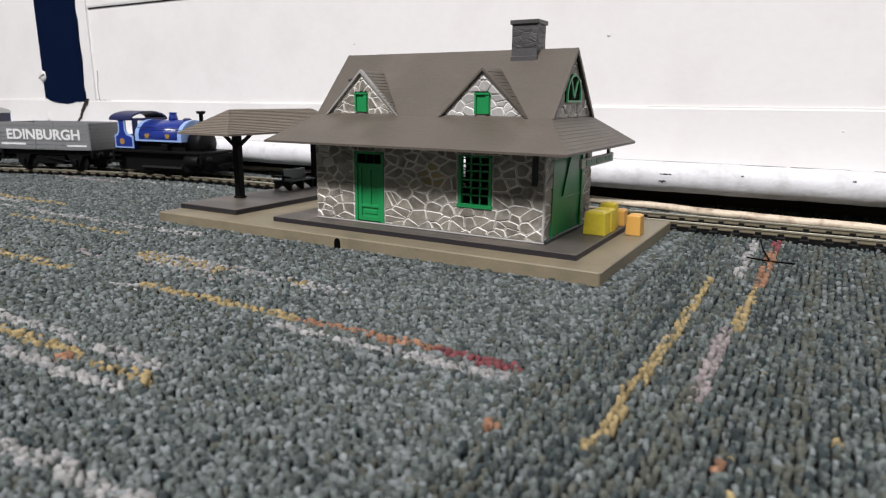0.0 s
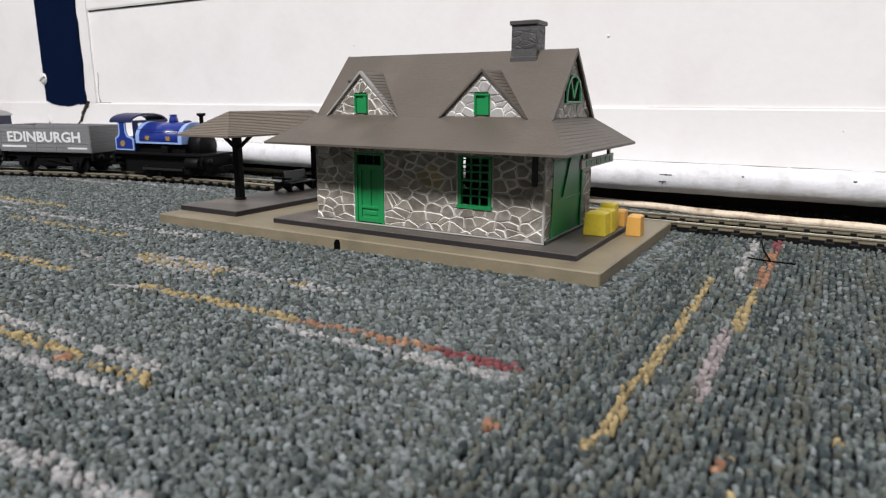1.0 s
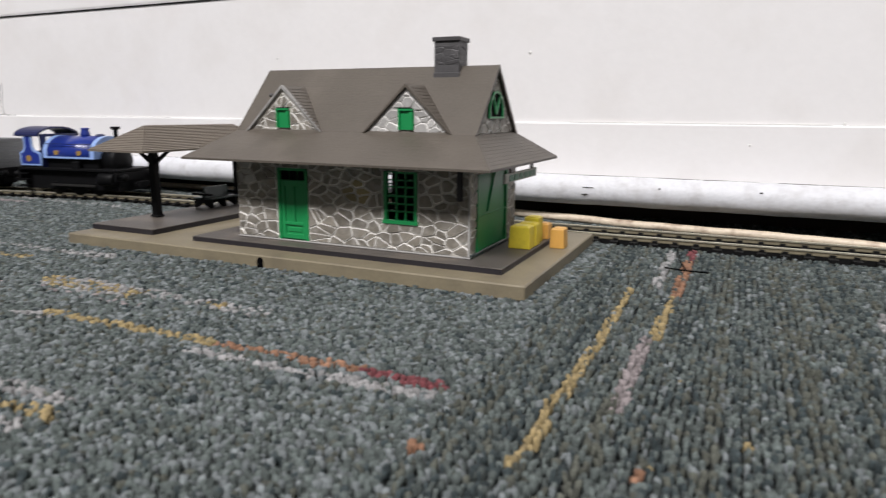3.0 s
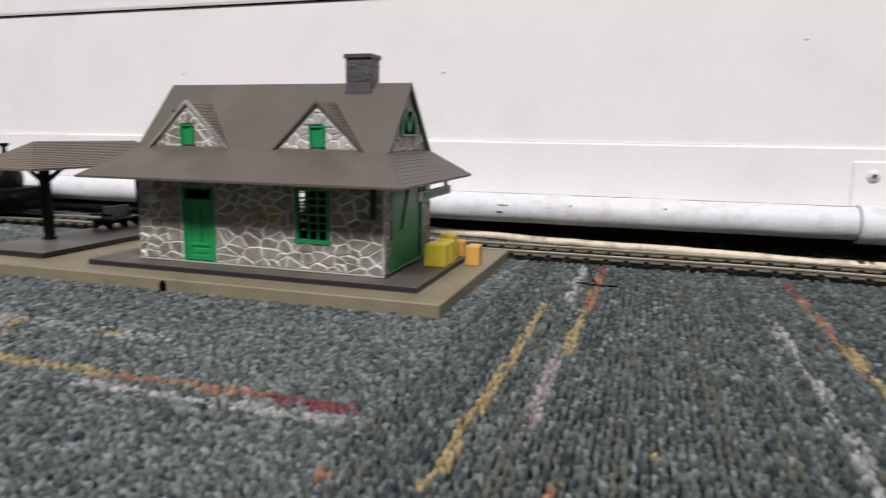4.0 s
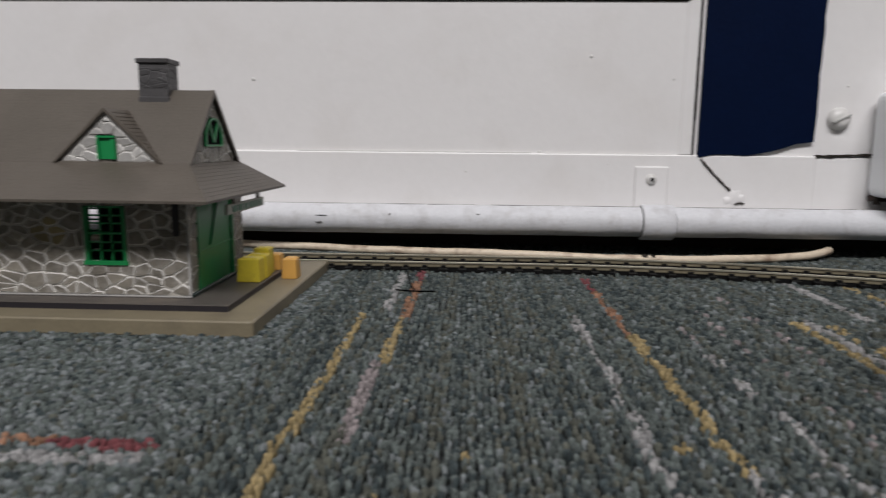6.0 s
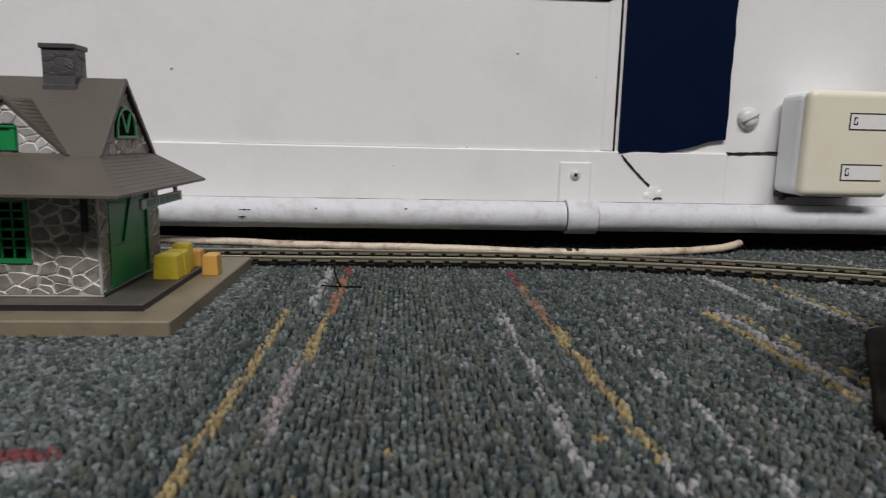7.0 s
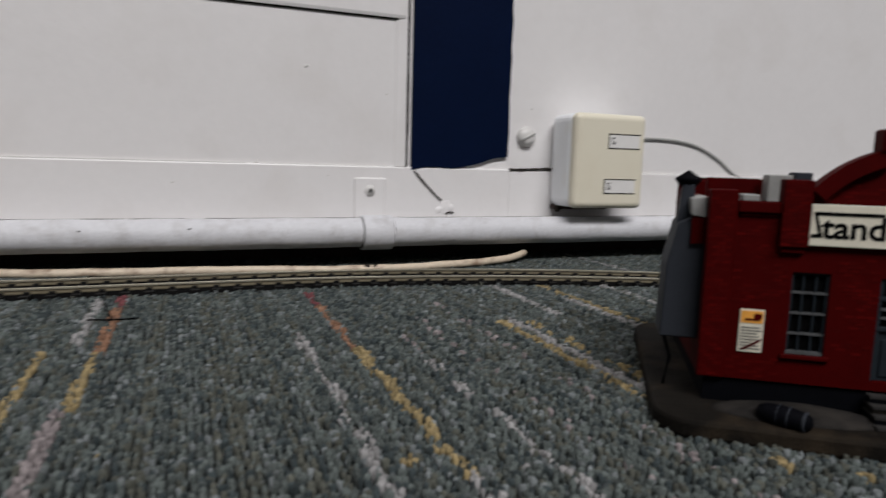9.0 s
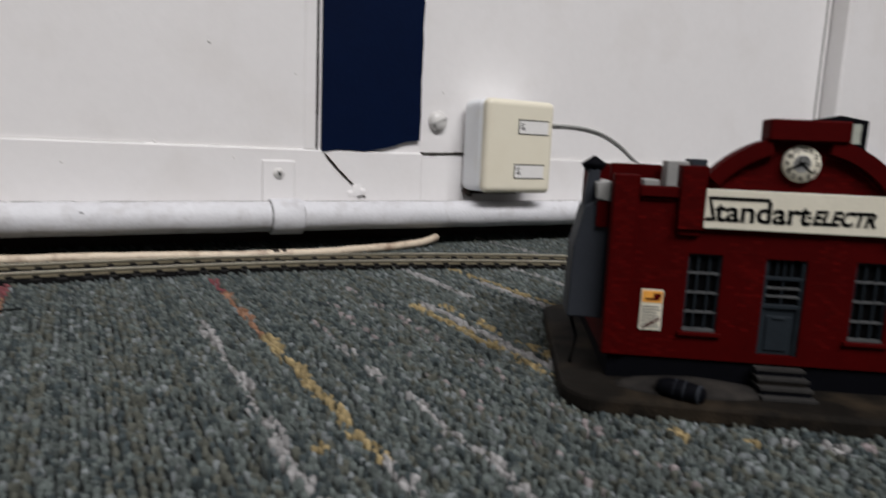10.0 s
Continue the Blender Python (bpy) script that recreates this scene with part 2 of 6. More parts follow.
def holed(a0, a1, z0, z1, holes, place):
    """One connected wall slab with rectangular openings. place(a, z, k) gives the point on its outer (k = 0) or inner (k = 1) face."""
    aa = sorted({a0, a1, *[h[0] for h in holes], *[h[2] for h in holes]})
    zz = sorted({z0, z1, *[max(z0, h[1]) for h in holes], *[min(z1, h[3]) for h in holes]})

    def solid(i, j):
        if not (0 <= i < len(aa) - 1 and 0 <= j < len(zz) - 1):
            return False
        a, z = (aa[i] + aa[i + 1]) / 2, (zz[j] + zz[j + 1]) / 2
        return not any(h[0] < a < h[2] and h[1] < z < h[3] for h in holes)

    bm = bmesh.new()
    verts = {}

    def v(i, j, k):
        if (i, j, k) not in verts:
            verts[i, j, k] = bm.verts.new(place(aa[i], zz[j], k))
        return verts[i, j, k]

    for i in range(len(aa) - 1):
        for j in range(len(zz) - 1):
            if not solid(i, j):
                continue
            for k in (0, 1):
                bm.faces.new((v(i, j, k), v(i + 1, j, k), v(i + 1, j + 1, k), v(i, j + 1, k)))
            for di, dj, p, q in ((-1, 0, (i, j), (i, j + 1)), (1, 0, (i + 1, j), (i + 1, j + 1)), (0, -1, (i, j), (i + 1, j)), (0, 1, (i, j + 1), (i + 1, j + 1))):
                if not solid(i + di, j + dj):
                    bm.faces.new((v(*p, 0), v(*q, 0), v(*q, 1), v(*p, 1)))
    bmesh.ops.recalc_face_normals(bm, faces=bm.faces)
    return bm


def boxes(rows, bevel=0.0):
    bm = bmesh.new()
    for r in rows:
        add_box(bm, *r)
    if bevel:
        soften(bm, bevel)
    return bm


def prism(points, axis, a, b, bevel=0.0):
    """A flat outline pulled along an axis. points are (x, z) for axis y, (y, z) for axis x, (x, y) for axis z."""
    bm = bmesh.new()
    put = {"y": lambda p, d: (p[0], d, p[1]), "x": lambda p, d: (d, p[0], p[1]), "z": lambda p, d: (p[0], p[1], d)}[axis]
    lo = [bm.verts.new(put(p, a)) for p in points]
    hi = [bm.verts.new(put(p, b)) for p in points]
    n = len(points)
    bm.faces.new(lo)
    bm.faces.new(hi[::-1])
    for i in range(n):
        bm.faces.new((lo[i], hi[i], hi[(i + 1) % n], lo[(i + 1) % n]))
    bmesh.ops.recalc_face_normals(bm, faces=bm.faces)
    if bevel:
        soften(bm, bevel)
    return bm


def turned(profile, axis="z", at=(0, 0, 0), sides=20):
    """A lathe shape: profile rows of (radius, height) about an axis."""
    bm = bmesh.new()
    rings = []
    for r, h in profile:
        ring = []
        for i in range(sides):
            a = 2 * math.pi * i / sides
            c, s = r * math.cos(a), r * math.sin(a)
            p = {"z": (c, s, h), "x": (h, c, s), "y": (c, h, s)}[axis]
            ring.append(bm.verts.new((p[0] + at[0], p[1] + at[1], p[2] + at[2])))
        rings.append(ring)
    for a, b in zip(rings, rings[1:]):
        for i in range(sides):
            bm.faces.new((a[i], a[(i + 1) % sides], b[(i + 1) % sides], b[i]))
    bm.faces.new(rings[0][::-1])
    bm.faces.new(rings[-1])
    bmesh.ops.recalc_face_normals(bm, faces=bm.faces)
    for f in bm.faces:
        f.smooth = len(f.verts) == 4
    return bm


def tube(points, radius, sides=12, flat=1.0):
    """A round or flattened cord along points."""
    bm = bmesh.new()
    pts = [Vector(p) for p in points]
    rings = []
    for i, p in enumerate(pts):
        d = (pts[min(i + 1, len(pts) - 1)] - pts[max(i - 1, 0)]).normalized()
        side = d.cross(Vector((0, 0, 1)))
        side = side.normalized() if side.length > 1e-6 else Vector((1, 0, 0))
        up = side.cross(d)
        rings.append([bm.verts.new(p + radius * (math.cos(2 * math.pi * k / sides) * side + flat * math.sin(2 * math.pi * k / sides) * up)) for k in range(sides)])
    for a, b in zip(rings, rings[1:]):
        for k in range(sides):
            f = bm.faces.new((a[k], a[(k + 1) % sides], b[(k + 1) % sides], b[k]))
            f.smooth = True
    bm.faces.new(rings[0][::-1])
    bm.faces.new(rings[-1])
    bmesh.ops.recalc_face_normals(bm, faces=bm.faces)
    return bm


def smooth_path(points, steps=8):
    """A Catmull-Rom curve through points."""
    p = [Vector(points[0])] + [Vector(q) for q in points] + [Vector(points[-1])]
    out = []
    for i in range(1, len(p) - 2):
        for k in range(steps):
            t = k / steps
            a, b, c, d = p[i - 1], p[i], p[i + 1], p[i + 2]
            out.append(0.5 * ((2 * b) + (c - a) * t + (2 * a - 5 * b + 4 * c - d) * t * t + (3 * b - a - 3 * c + d) * t ** 3))
    return out + [p[-2]]


def part(name, bm, material, parent=None, label=""):
    me = bpy.data.meshes.new(name)
    bm.to_mesh(me)
    bm.free()
    me.materials.append(material)
    ob = new(name, me)
    ob.parent = parent
    if label:
        ob["label"] = label
    return ob


def thing(name, label, category, group="", at=(0, 0, 0), turn=0.0, kind=""):
    ob = tagged(new(name), label, category, group, kind)
    ob.matrix_world = pose(*at, 0, 0, turn)
    return ob


def lettering(name, text, size, material, parent, m, depth=0.00008, stretch=1.0, bold=0.0):
    """Words in the built-in font, as a mesh."""
    cu = bpy.data.curves.new(name, "FONT")
    cu.body, cu.size, cu.extrude, cu.align_x, cu.align_y, cu.offset = text, size, depth, "CENTER", "CENTER", bold
    cu.resolution_u = 3
    tmp = bpy.data.objects.new(name, cu)
    scene.collection.objects.link(tmp)
    me = bpy.data.meshes.new_from_object(tmp.evaluated_get(bpy.context.evaluated_depsgraph_get()))
    bpy.data.objects.remove(tmp)
    me.materials.append(material)
    me.transform(m @ Matrix.Diagonal((stretch, 1, 1, 1)))
    ob = new(name, me)
    ob.parent = parent
    return ob


# ---- rubble stone: irregular cells of a jittered grid ----
def clip(poly, nx, ny, d):
    """The part of a polygon where nx*x + ny*y <= d."""
    out = []
    for i in range(len(poly)):
        a, b = poly[i], poly[(i + 1) % len(poly)]
        da, db = nx * a[0] + ny * a[1] - d, nx * b[0] + ny * b[1] - d
        if da <= 0:
            out.append(a)
        if da * db < 0:
            t = da / (da - db)
            out.append((a[0] + t * (b[0] - a[0]), a[1] + t * (b[1] - a[1])))
    return out


def rubble(outline, cell_w, cell_h, gap, holes=(), seed=1, rounded=True):
    """Stones that fill a convex outline, as polygons, keeping clear of rectangular holes."""
    rnd = random.Random(seed)
    x0, x1 = min(p[0] for p in outline), max(p[0] for p in outline)
    y0, y1 = min(p[1] for p in outline), max(p[1] for p in outline)
    seeds = []
    ny = max(1, round((y1 - y0) / cell_h))
    for j in range(-1, ny + 1):
        nx = max(1, round((x1 - x0) / (cell_w * rnd.uniform(0.8, 1.25))))
        for i in range(-1, nx + 1):
            seeds.append((x0 + (i + 0.5 + rnd.uniform(-0.50, 0.50)) * (x1 - x0) / nx, y0 + (j + 0.5 + rnd.uniform(-0.50, 0.50)) * (y1 - y0) / ny))
    seeds = [s for s in seeds if rnd.random() > 0.14]
    seeds = [s for s in seeds if not any(h[0] - 0.0002 < s[0] < h[2] + 0.0002 and h[1] - 0.0002 < s[1] < h[3] + 0.0002 for h in holes)]
    stones = []
    asp = cell_w / cell_h
    for s in seeds:
        poly = list(outline)
        area = sum(poly[i][0] * poly[(i + 1) % len(poly)][1] - poly[(i + 1) % len(poly)][0] * poly[i][1] for i in range(len(poly)))
        if area < 0:
            poly = poly[::-1]
        for o in seeds:
            if o is s or abs(o[0] - s[0]) > 3 * cell_w or abs(o[1] - s[1]) > 3 * cell_h:
                continue
            nx_, ny_ = (o[0] - s[0]) / asp, (o[1] - s[1]) * asp
            mx, my = (o[0] + s[0]) / 2, (o[1] + s[1]) / 2
            ln = math.hypot(nx_, ny_)
            poly = clip(poly, nx_ / ln, ny_ / ln, (nx_ * mx + ny_ * my) / ln - gap / 2)
            if len(poly) < 3:
                break
        for h in holes:
            if len(poly) < 3:
                break
            if min(p[0] for p in poly) < h[2] and max(p[0] for p in poly) > h[0] and min(p[1] for p in poly) < h[3] and max(p[1] for p in poly) > h[1]:
                sides = [(h[0] - s[0], (1, 0, h[0])), (s[0] - h[2], (-1, 0, -h[2])), (h[1] - s[1], (0, 1, h[1])), (s[1] - h[3], (0, -1, -h[3]))]
                poly = clip(poly, *max(sides)[1])
        if len(poly) < 3:
            continue
        if rounded:
            poly = [q for i in range(len(poly)) for q in ((0.88 * poly[i][0] + 0.12 * poly[(i + 1) % len(poly)][0], 0.88 * poly[i][1] + 0.12 * poly[(i + 1) % len(poly)][1]), (0.12 * poly[i][0] + 0.88 * poly[(i + 1) % len(poly)][0], 0.12 * poly[i][1] + 0.88 * poly[(i + 1) % len(poly)][1]))]
        area = abs(sum(poly[i][0] * poly[(i + 1) % len(poly)][1] - poly[(i + 1) % len(poly)][0] * poly[i][1] for i in range(len(poly)))) / 2
        if area > 0.06 * cell_w * cell_h:
            stones.append(poly)
    return stones


def lay_stones(stones, plane, depth, out, parent, material, seed=1, inset=0.00030, stains=()):
    """Each stone a low cushion on a wall plane. plane: 'y' (x, z) or 'x' (y, z); out: which way it stands proud."""
    rnd = random.Random(seed)
    for poly in stones:
        cx, cy = sum(p[0] for p in poly) / len(poly), sum(p[1] for p in poly) / len(poly)
        h = 0.00034 * rnd.uniform(0.5, 1.5) * (0.35 if material == CHIMNEY else 1.0)
        tilt = rnd.uniform(-0.03, 0.05)
        bm = bmesh.new()
        rings = []
        for k, (shrink, lift) in enumerate(((0.0, 0.0), (0.0, h * 0.5), (inset, h))):
            ring = []
            for p in poly:
                dx, dy = cx - p[0], cy - p[1]
                ln = math.hypot(dx, dy) or 1
                q = (p[0] + dx / ln * min(shrink, ln * 0.5), p[1] + dy / ln * min(shrink, ln * 0.5))
                d = depth + out * max(0.0, lift + (tilt * (cy - q[1]) if k else 0.0))
                ring.append(bm.verts.new((q[0], d, q[1]) if plane == "y" else (d, q[0], q[1])))
            rings.append(ring)
        n = len(poly)
        for a, b in zip(rings, rings[1:]):
            for i in range(n):
                bm.faces.new((a[i], a[(i + 1) % n], b[(i + 1) % n], b[i])).material_index = 1
        bm.faces.new(rings[-1])
        bmesh.ops.recalc_face_normals(bm, faces=bm.faces)
        # turn all faces outwards
        bm.normal_update()
        want = Vector((0, out, 0)) if plane == "y" else Vector((out, 0, 0))
        bm.faces.ensure_lookup_table()
        if bm.faces[-1].normal.dot(want) < 0:
            bmesh.ops.reverse_faces(bm, faces=bm.faces)
        face = next((m for a, b, r, m in stains if math.hypot(cx - a, cy - b) < r), material)
        part("stone", bm, face, parent).data.materials.append(CHIMNEY if material == CHIMNEY else EDGE)

# ---- the room ----
WALL_Y = 0.3133


def build_room():
    floor = tagged(part("floor", box(-1.6, -3.2, -0.03, 2.7, 0.42, -0.0022), BACKING), "dark backing of a loop-pile carpet on the floor", "floor", kind="structure")
    wall = tagged(part("wall_north", box(-1.6, WALL_Y, 0.0115, 2.6, 0.42, 2.5), WHITE_PAINT), "white gloss-painted panelled wall with scuffs", "wall", kind="structure")
    tagged(part("wall_recess", box(-1.6, 0.333, -0.002, 2.6, 0.345, 0.0115), BROWN), "dark brown recess under the wall panelling", "wall", kind="structure")
    tagged(part("wall_east", box(2.6, -3.2, -0.002, 2.7, 0.42, 2.5), FAR_WALL), "unseen side wall, made dark to cut bounce light", "wall", kind="structure")
    tagged(part("wall_west", box(-1.68, -3.2, -0.002, -1.6, 0.42, 2.5), FAR_WALL), "unseen side wall, made dark to cut bounce light", "wall", kind="structure")
    tagged(part("wall_south", box(-1.68, -3.28, -0.002, 2.7, -3.2, 2.5), FAR_WALL), "unseen wall behind the camera, made dark to cut bounce light", "wall", kind="structure")
    tagged(part("ceiling", box(-1.68, -3.28, 2.5, 2.7, 0.42, 2.56), CEIL), "unseen ceiling, made dark to cut bounce light", "ceiling", kind="structure")

    # skirting board in three lengths, its top edge rounded over with paint
    for a, b, top in ((-1.6, -0.5134, 0.0466), (-0.5133, 0.1634, 0.0462), (0.1635, 2.6, 0.0458)):
        tagged(part("baseboard", prism([(0.3118, 0.0125), (0.3118, top - 0.0006), (0.3120, top - 0.0002), (0.3127, top), (WALL_Y + 0.001, top), (WALL_Y + 0.001, 0.0125)], "x", a, b), WHITE_PAINT),
               "white-painted skirting board behind a pipe", "skirting", kind="structure")
    # upper boards with a dark open joint under them
    tagged(part("trim", prism([(0.3120, 0.1147), (0.3116, 0.1160), (0.3116, 0.30), (WALL_Y + 0.001, 0.30), (WALL_Y + 0.001, 0.1147)], "x", -0.4975, 0.1060), WHITE_PAINT),
           "white-painted upper board of the panelling", "trim", kind="structure")
    tagged(part("joint", box(-0.4975, 0.3128, 0.1140, 0.1060, 0.3140, 0.1147), CRACK), "dark open joint between painted boards", "joint", kind="structure")
    # upright mouldings beside the blue strips
    for x0, x1 in ((0.1010, 0.1072), (-0.5085, -0.4990)):
        tagged(part("trim", prism([(x0, 0.3136), (x0 + 0.002, 0.3126), (x1, 0.3119), (x1, 0.3136)], "z", 0.0464, 0.30), WHITE_PAINT), "white-painted upright moulding", "trim", kind="structure")
    tagged(part("joint", boxes([(0.1078, 0.3115, 0.0462, 0.1082, 0.3136, 0.0620), (0.1077, 0.3114, 0.0620, 0.1084, 0.3136, 0.0900), (0.1078, 0.3115, 0.0900, 0.1083, 0.3136, 0.30)]), CRACK), "dark crack beside an upright moulding", "joint", kind="structure")
    # blue strips with a ragged lower paint edge
    rnd = random.Random(5)
    for x0, x1, zs, rough in ((0.1103, 0.1617, (0.0452, 0.0466, 0.0466, 0.0462, 0.0474, 0.0492, 0.0518, 0.0526), 0.00025), (-0.5670, -0.5128, (0.0475, 0.0458, 0.0442, 0.0436, 0.0434, 0.0446, 0.0452, 0.0455), 0.0008)):
        pts = [(x1 + rnd.uniform(-rough, rough), 0.30)]
        for k in range(40):
            pts.append((x1 + rnd.uniform(-rough, rough) * (1.6 if k % 3 else 0.4), 0.30 - (0.30 - zs[-1]) * (k + 1) / 41))
        for k in range(28):
            f = 7 * (1 - k / 27)
            i = min(6, int(f))
            pts.append((x0 + (x1 - x0) * (1 - k / 27), zs[i] + (zs[i + 1] - zs[i]) * (f - i) + rnd.uniform(-1, 1) * rough * 0.5))
        pts.append((x0, 0.30))
        tagged(part("navy_strip", prism(pts, "y", 0.3114, WALL_Y + 0.0005), NAVY), "navy blue painted strip with a ragged lower edge", "wall strip", kind="structure")
    # cracks below and beside the strips
    for pts, w in (([(0.1118, 0.0445), (0.1170, 0.0388), (0.1225, 0.0335), (0.1262, 0.0302)], 0.00042), ([(-0.5085, 0.0462), (-0.5130, 0.0425), (-0.5165, 0.0392), (-0.5190, 0.0345), (-0.5245, 0.0300), (-0.5290, 0.0270), (-0.5335, 0.0240)], 0.0015),
                   ([(0.1634, 0.0462), (0.1720, 0.0463), (0.1800, 0.0468), (0.1890, 0.0469)], 0.0005), ([(-0.5660, 0.0305), (-0.5675, 0.0262), (-0.5720, 0.0245)], 0.0004), ([(0.1288, 0.0236), (0.1310, 0.0244), (0.1328, 0.0240)], 0.0004),
                   ([(-0.4945, 0.0690), (-0.4950, 0.0620), (-0.4962, 0.0560), (-0.4956, 0.0500), (-0.4950, 0.0468)], 0.00020), ([(-0.5085, 0.0462), (-0.5020, 0.0470), (-0.4950, 0.0467), (-0.4820, 0.0466)], 0.00013)):
        mid = smooth_path([(x, z, 0) for x, z in pts], 5)
        left, right = [], []
        for k, v in enumerate(mid):
            d = (mid[min(k + 1, len(mid) - 1)] - mid[max(k - 1, 0)]).normalized()
            n = Vector((-d.y, d.x, 0))
            a, b = w * rnd.uniform(0.25, 1.5), w * rnd.uniform(0.25, 1.5)
            left.append(v + n * a)
            right.append(v - n * b)
        bm = bmesh.new()
        rows = [[bm.verts.new((p.x, y, p.y)) for p in (l, r) for y in (0.3112 if w > 0.0003 else 0.3131, 0.3135)] for l, r in zip(left, right)]
        for a, b in zip(rows, rows[1:]):
            for p, q in ((0, 2), (2, 3), (3, 1), (1, 0)):
                bm.faces.new((a[p], a[q], b[q], b[p]))
        for r in (rows[0], rows[-1]):
            bm.faces.new((r[0], r[2], r[3], r[1]))
        bmesh.ops.recalc_face_normals(bm, faces=bm.faces)
        tagged(part("joint", bm, CRACK), "jagged dark crack in the white paint", "crack", kind="structure")
    # hairline joint to the right of the junction box and a paint lump by the pipe
    for x, z, r in ((0.1285, 0.0272, 0.0030), (0.1312, 0.0266, 0.0020), (0.1252, 0.0256, 0.0018), (-0.5655, 0.0330, 0.003)):
        lump = turned([(r * 1.35, 0), (r * 1.0, -0.00015), (r * 0.6, -0.0004), (r * 0.1, -0.0005)], "y", (x, 0.3119, z), 12)
        for v in lump.verts:
            v.co += Vector((rnd.uniform(-1, 1), 0, rnd.uniform(-1, 1))) * r * 0.30 * min(1.0, math.hypot(v.co.x - x, v.co.z - z) / r)
        tagged(part("paint_lump", lump, WHITE_PAINT), "lump of old white paint on the skirting", "paint lump", kind="structure")
    # dimples and nail heads in the paint
    for x, z, r in ((0.0382, 0.0468, 0.0007), (-0.0954, 0.0788, 0.0009), (0.0604, 0.0899, 0.0008), (0.1755, 0.0775, 0.0005), (0.098, 0.080, 0.0005), (-0.245, 0.080, 0.0006), (0.004, 0.0375, 0.0005), (-0.37, 0.088, 0.0004), (0.070, 0.0415, 0.0004)):
        y = 0.3119 if z < 0.0462 else WALL_Y + 0.0001
        tagged(part("paint_speck", turned([(r, 0), (r * 0.8, -0.0003), (r * 0.2, -0.0005)], "y", (x, y, z), 8), STEEL), "small raised speck in the white paint", "paint speck", kind="structure")
    for a, b, z in ((-1.20, -0.568, 0.0469), (-0.46, -0.33, 0.0464), (-0.075, 0.034, 0.0465), (0.040, 0.099, 0.0463), (0.228, 0.48, 0.0460)):
        tagged(part("joint", box(a, 0.3124, z - 0.00030, b, 0.3135, z + 0.00004), STEEL), "hairline crack along the skirting top", "joint", kind="structure")
    # corner trim by the side wall
    tagged(part("trim", box(0.4970, 0.2990, 0.0, 0.5190, 0.3133, 2.4, 0.0015), WHITE_PAINT), "white-painted upright trim by the corner", "trim", kind="structure")
    tagged(part("joint", box(0.4912, 0.3122, 0.046, 0.4922, 0.3136, 2.4), LEAD), "dark upright joint by the corner trim", "joint", kind="structure")


def screw_head(parent, at, r, cross):
    x, y, z = at
    h = part("screw", turned([(r, 0.0006), (r, 0), (r * 0.82, -r * 0.35), (r * 0.4, -r * 0.5), (r * 0.05, -r * 0.52)], "y", at, 20), STEEL, parent, "painted screw head")
    if cross:
        for a in (45, -45):
            s = part("slot", box(-r * 0.42, -r * 0.62, -r * 0.10, r * 0.42, -r * 0.3, r * 0.10), INK, h)
            s.data.transform(pose(x, y, z, 0, a + 10, 0))
    else:
        s = part("slot", box(-r * 0.8, -r * 0.60, -r * 0.06, r * 0.8, -r * 0.3, r * 0.06), LEAD, h)
        s.data.transform(pose(x, y, z, 0, -25, 0))
    return h


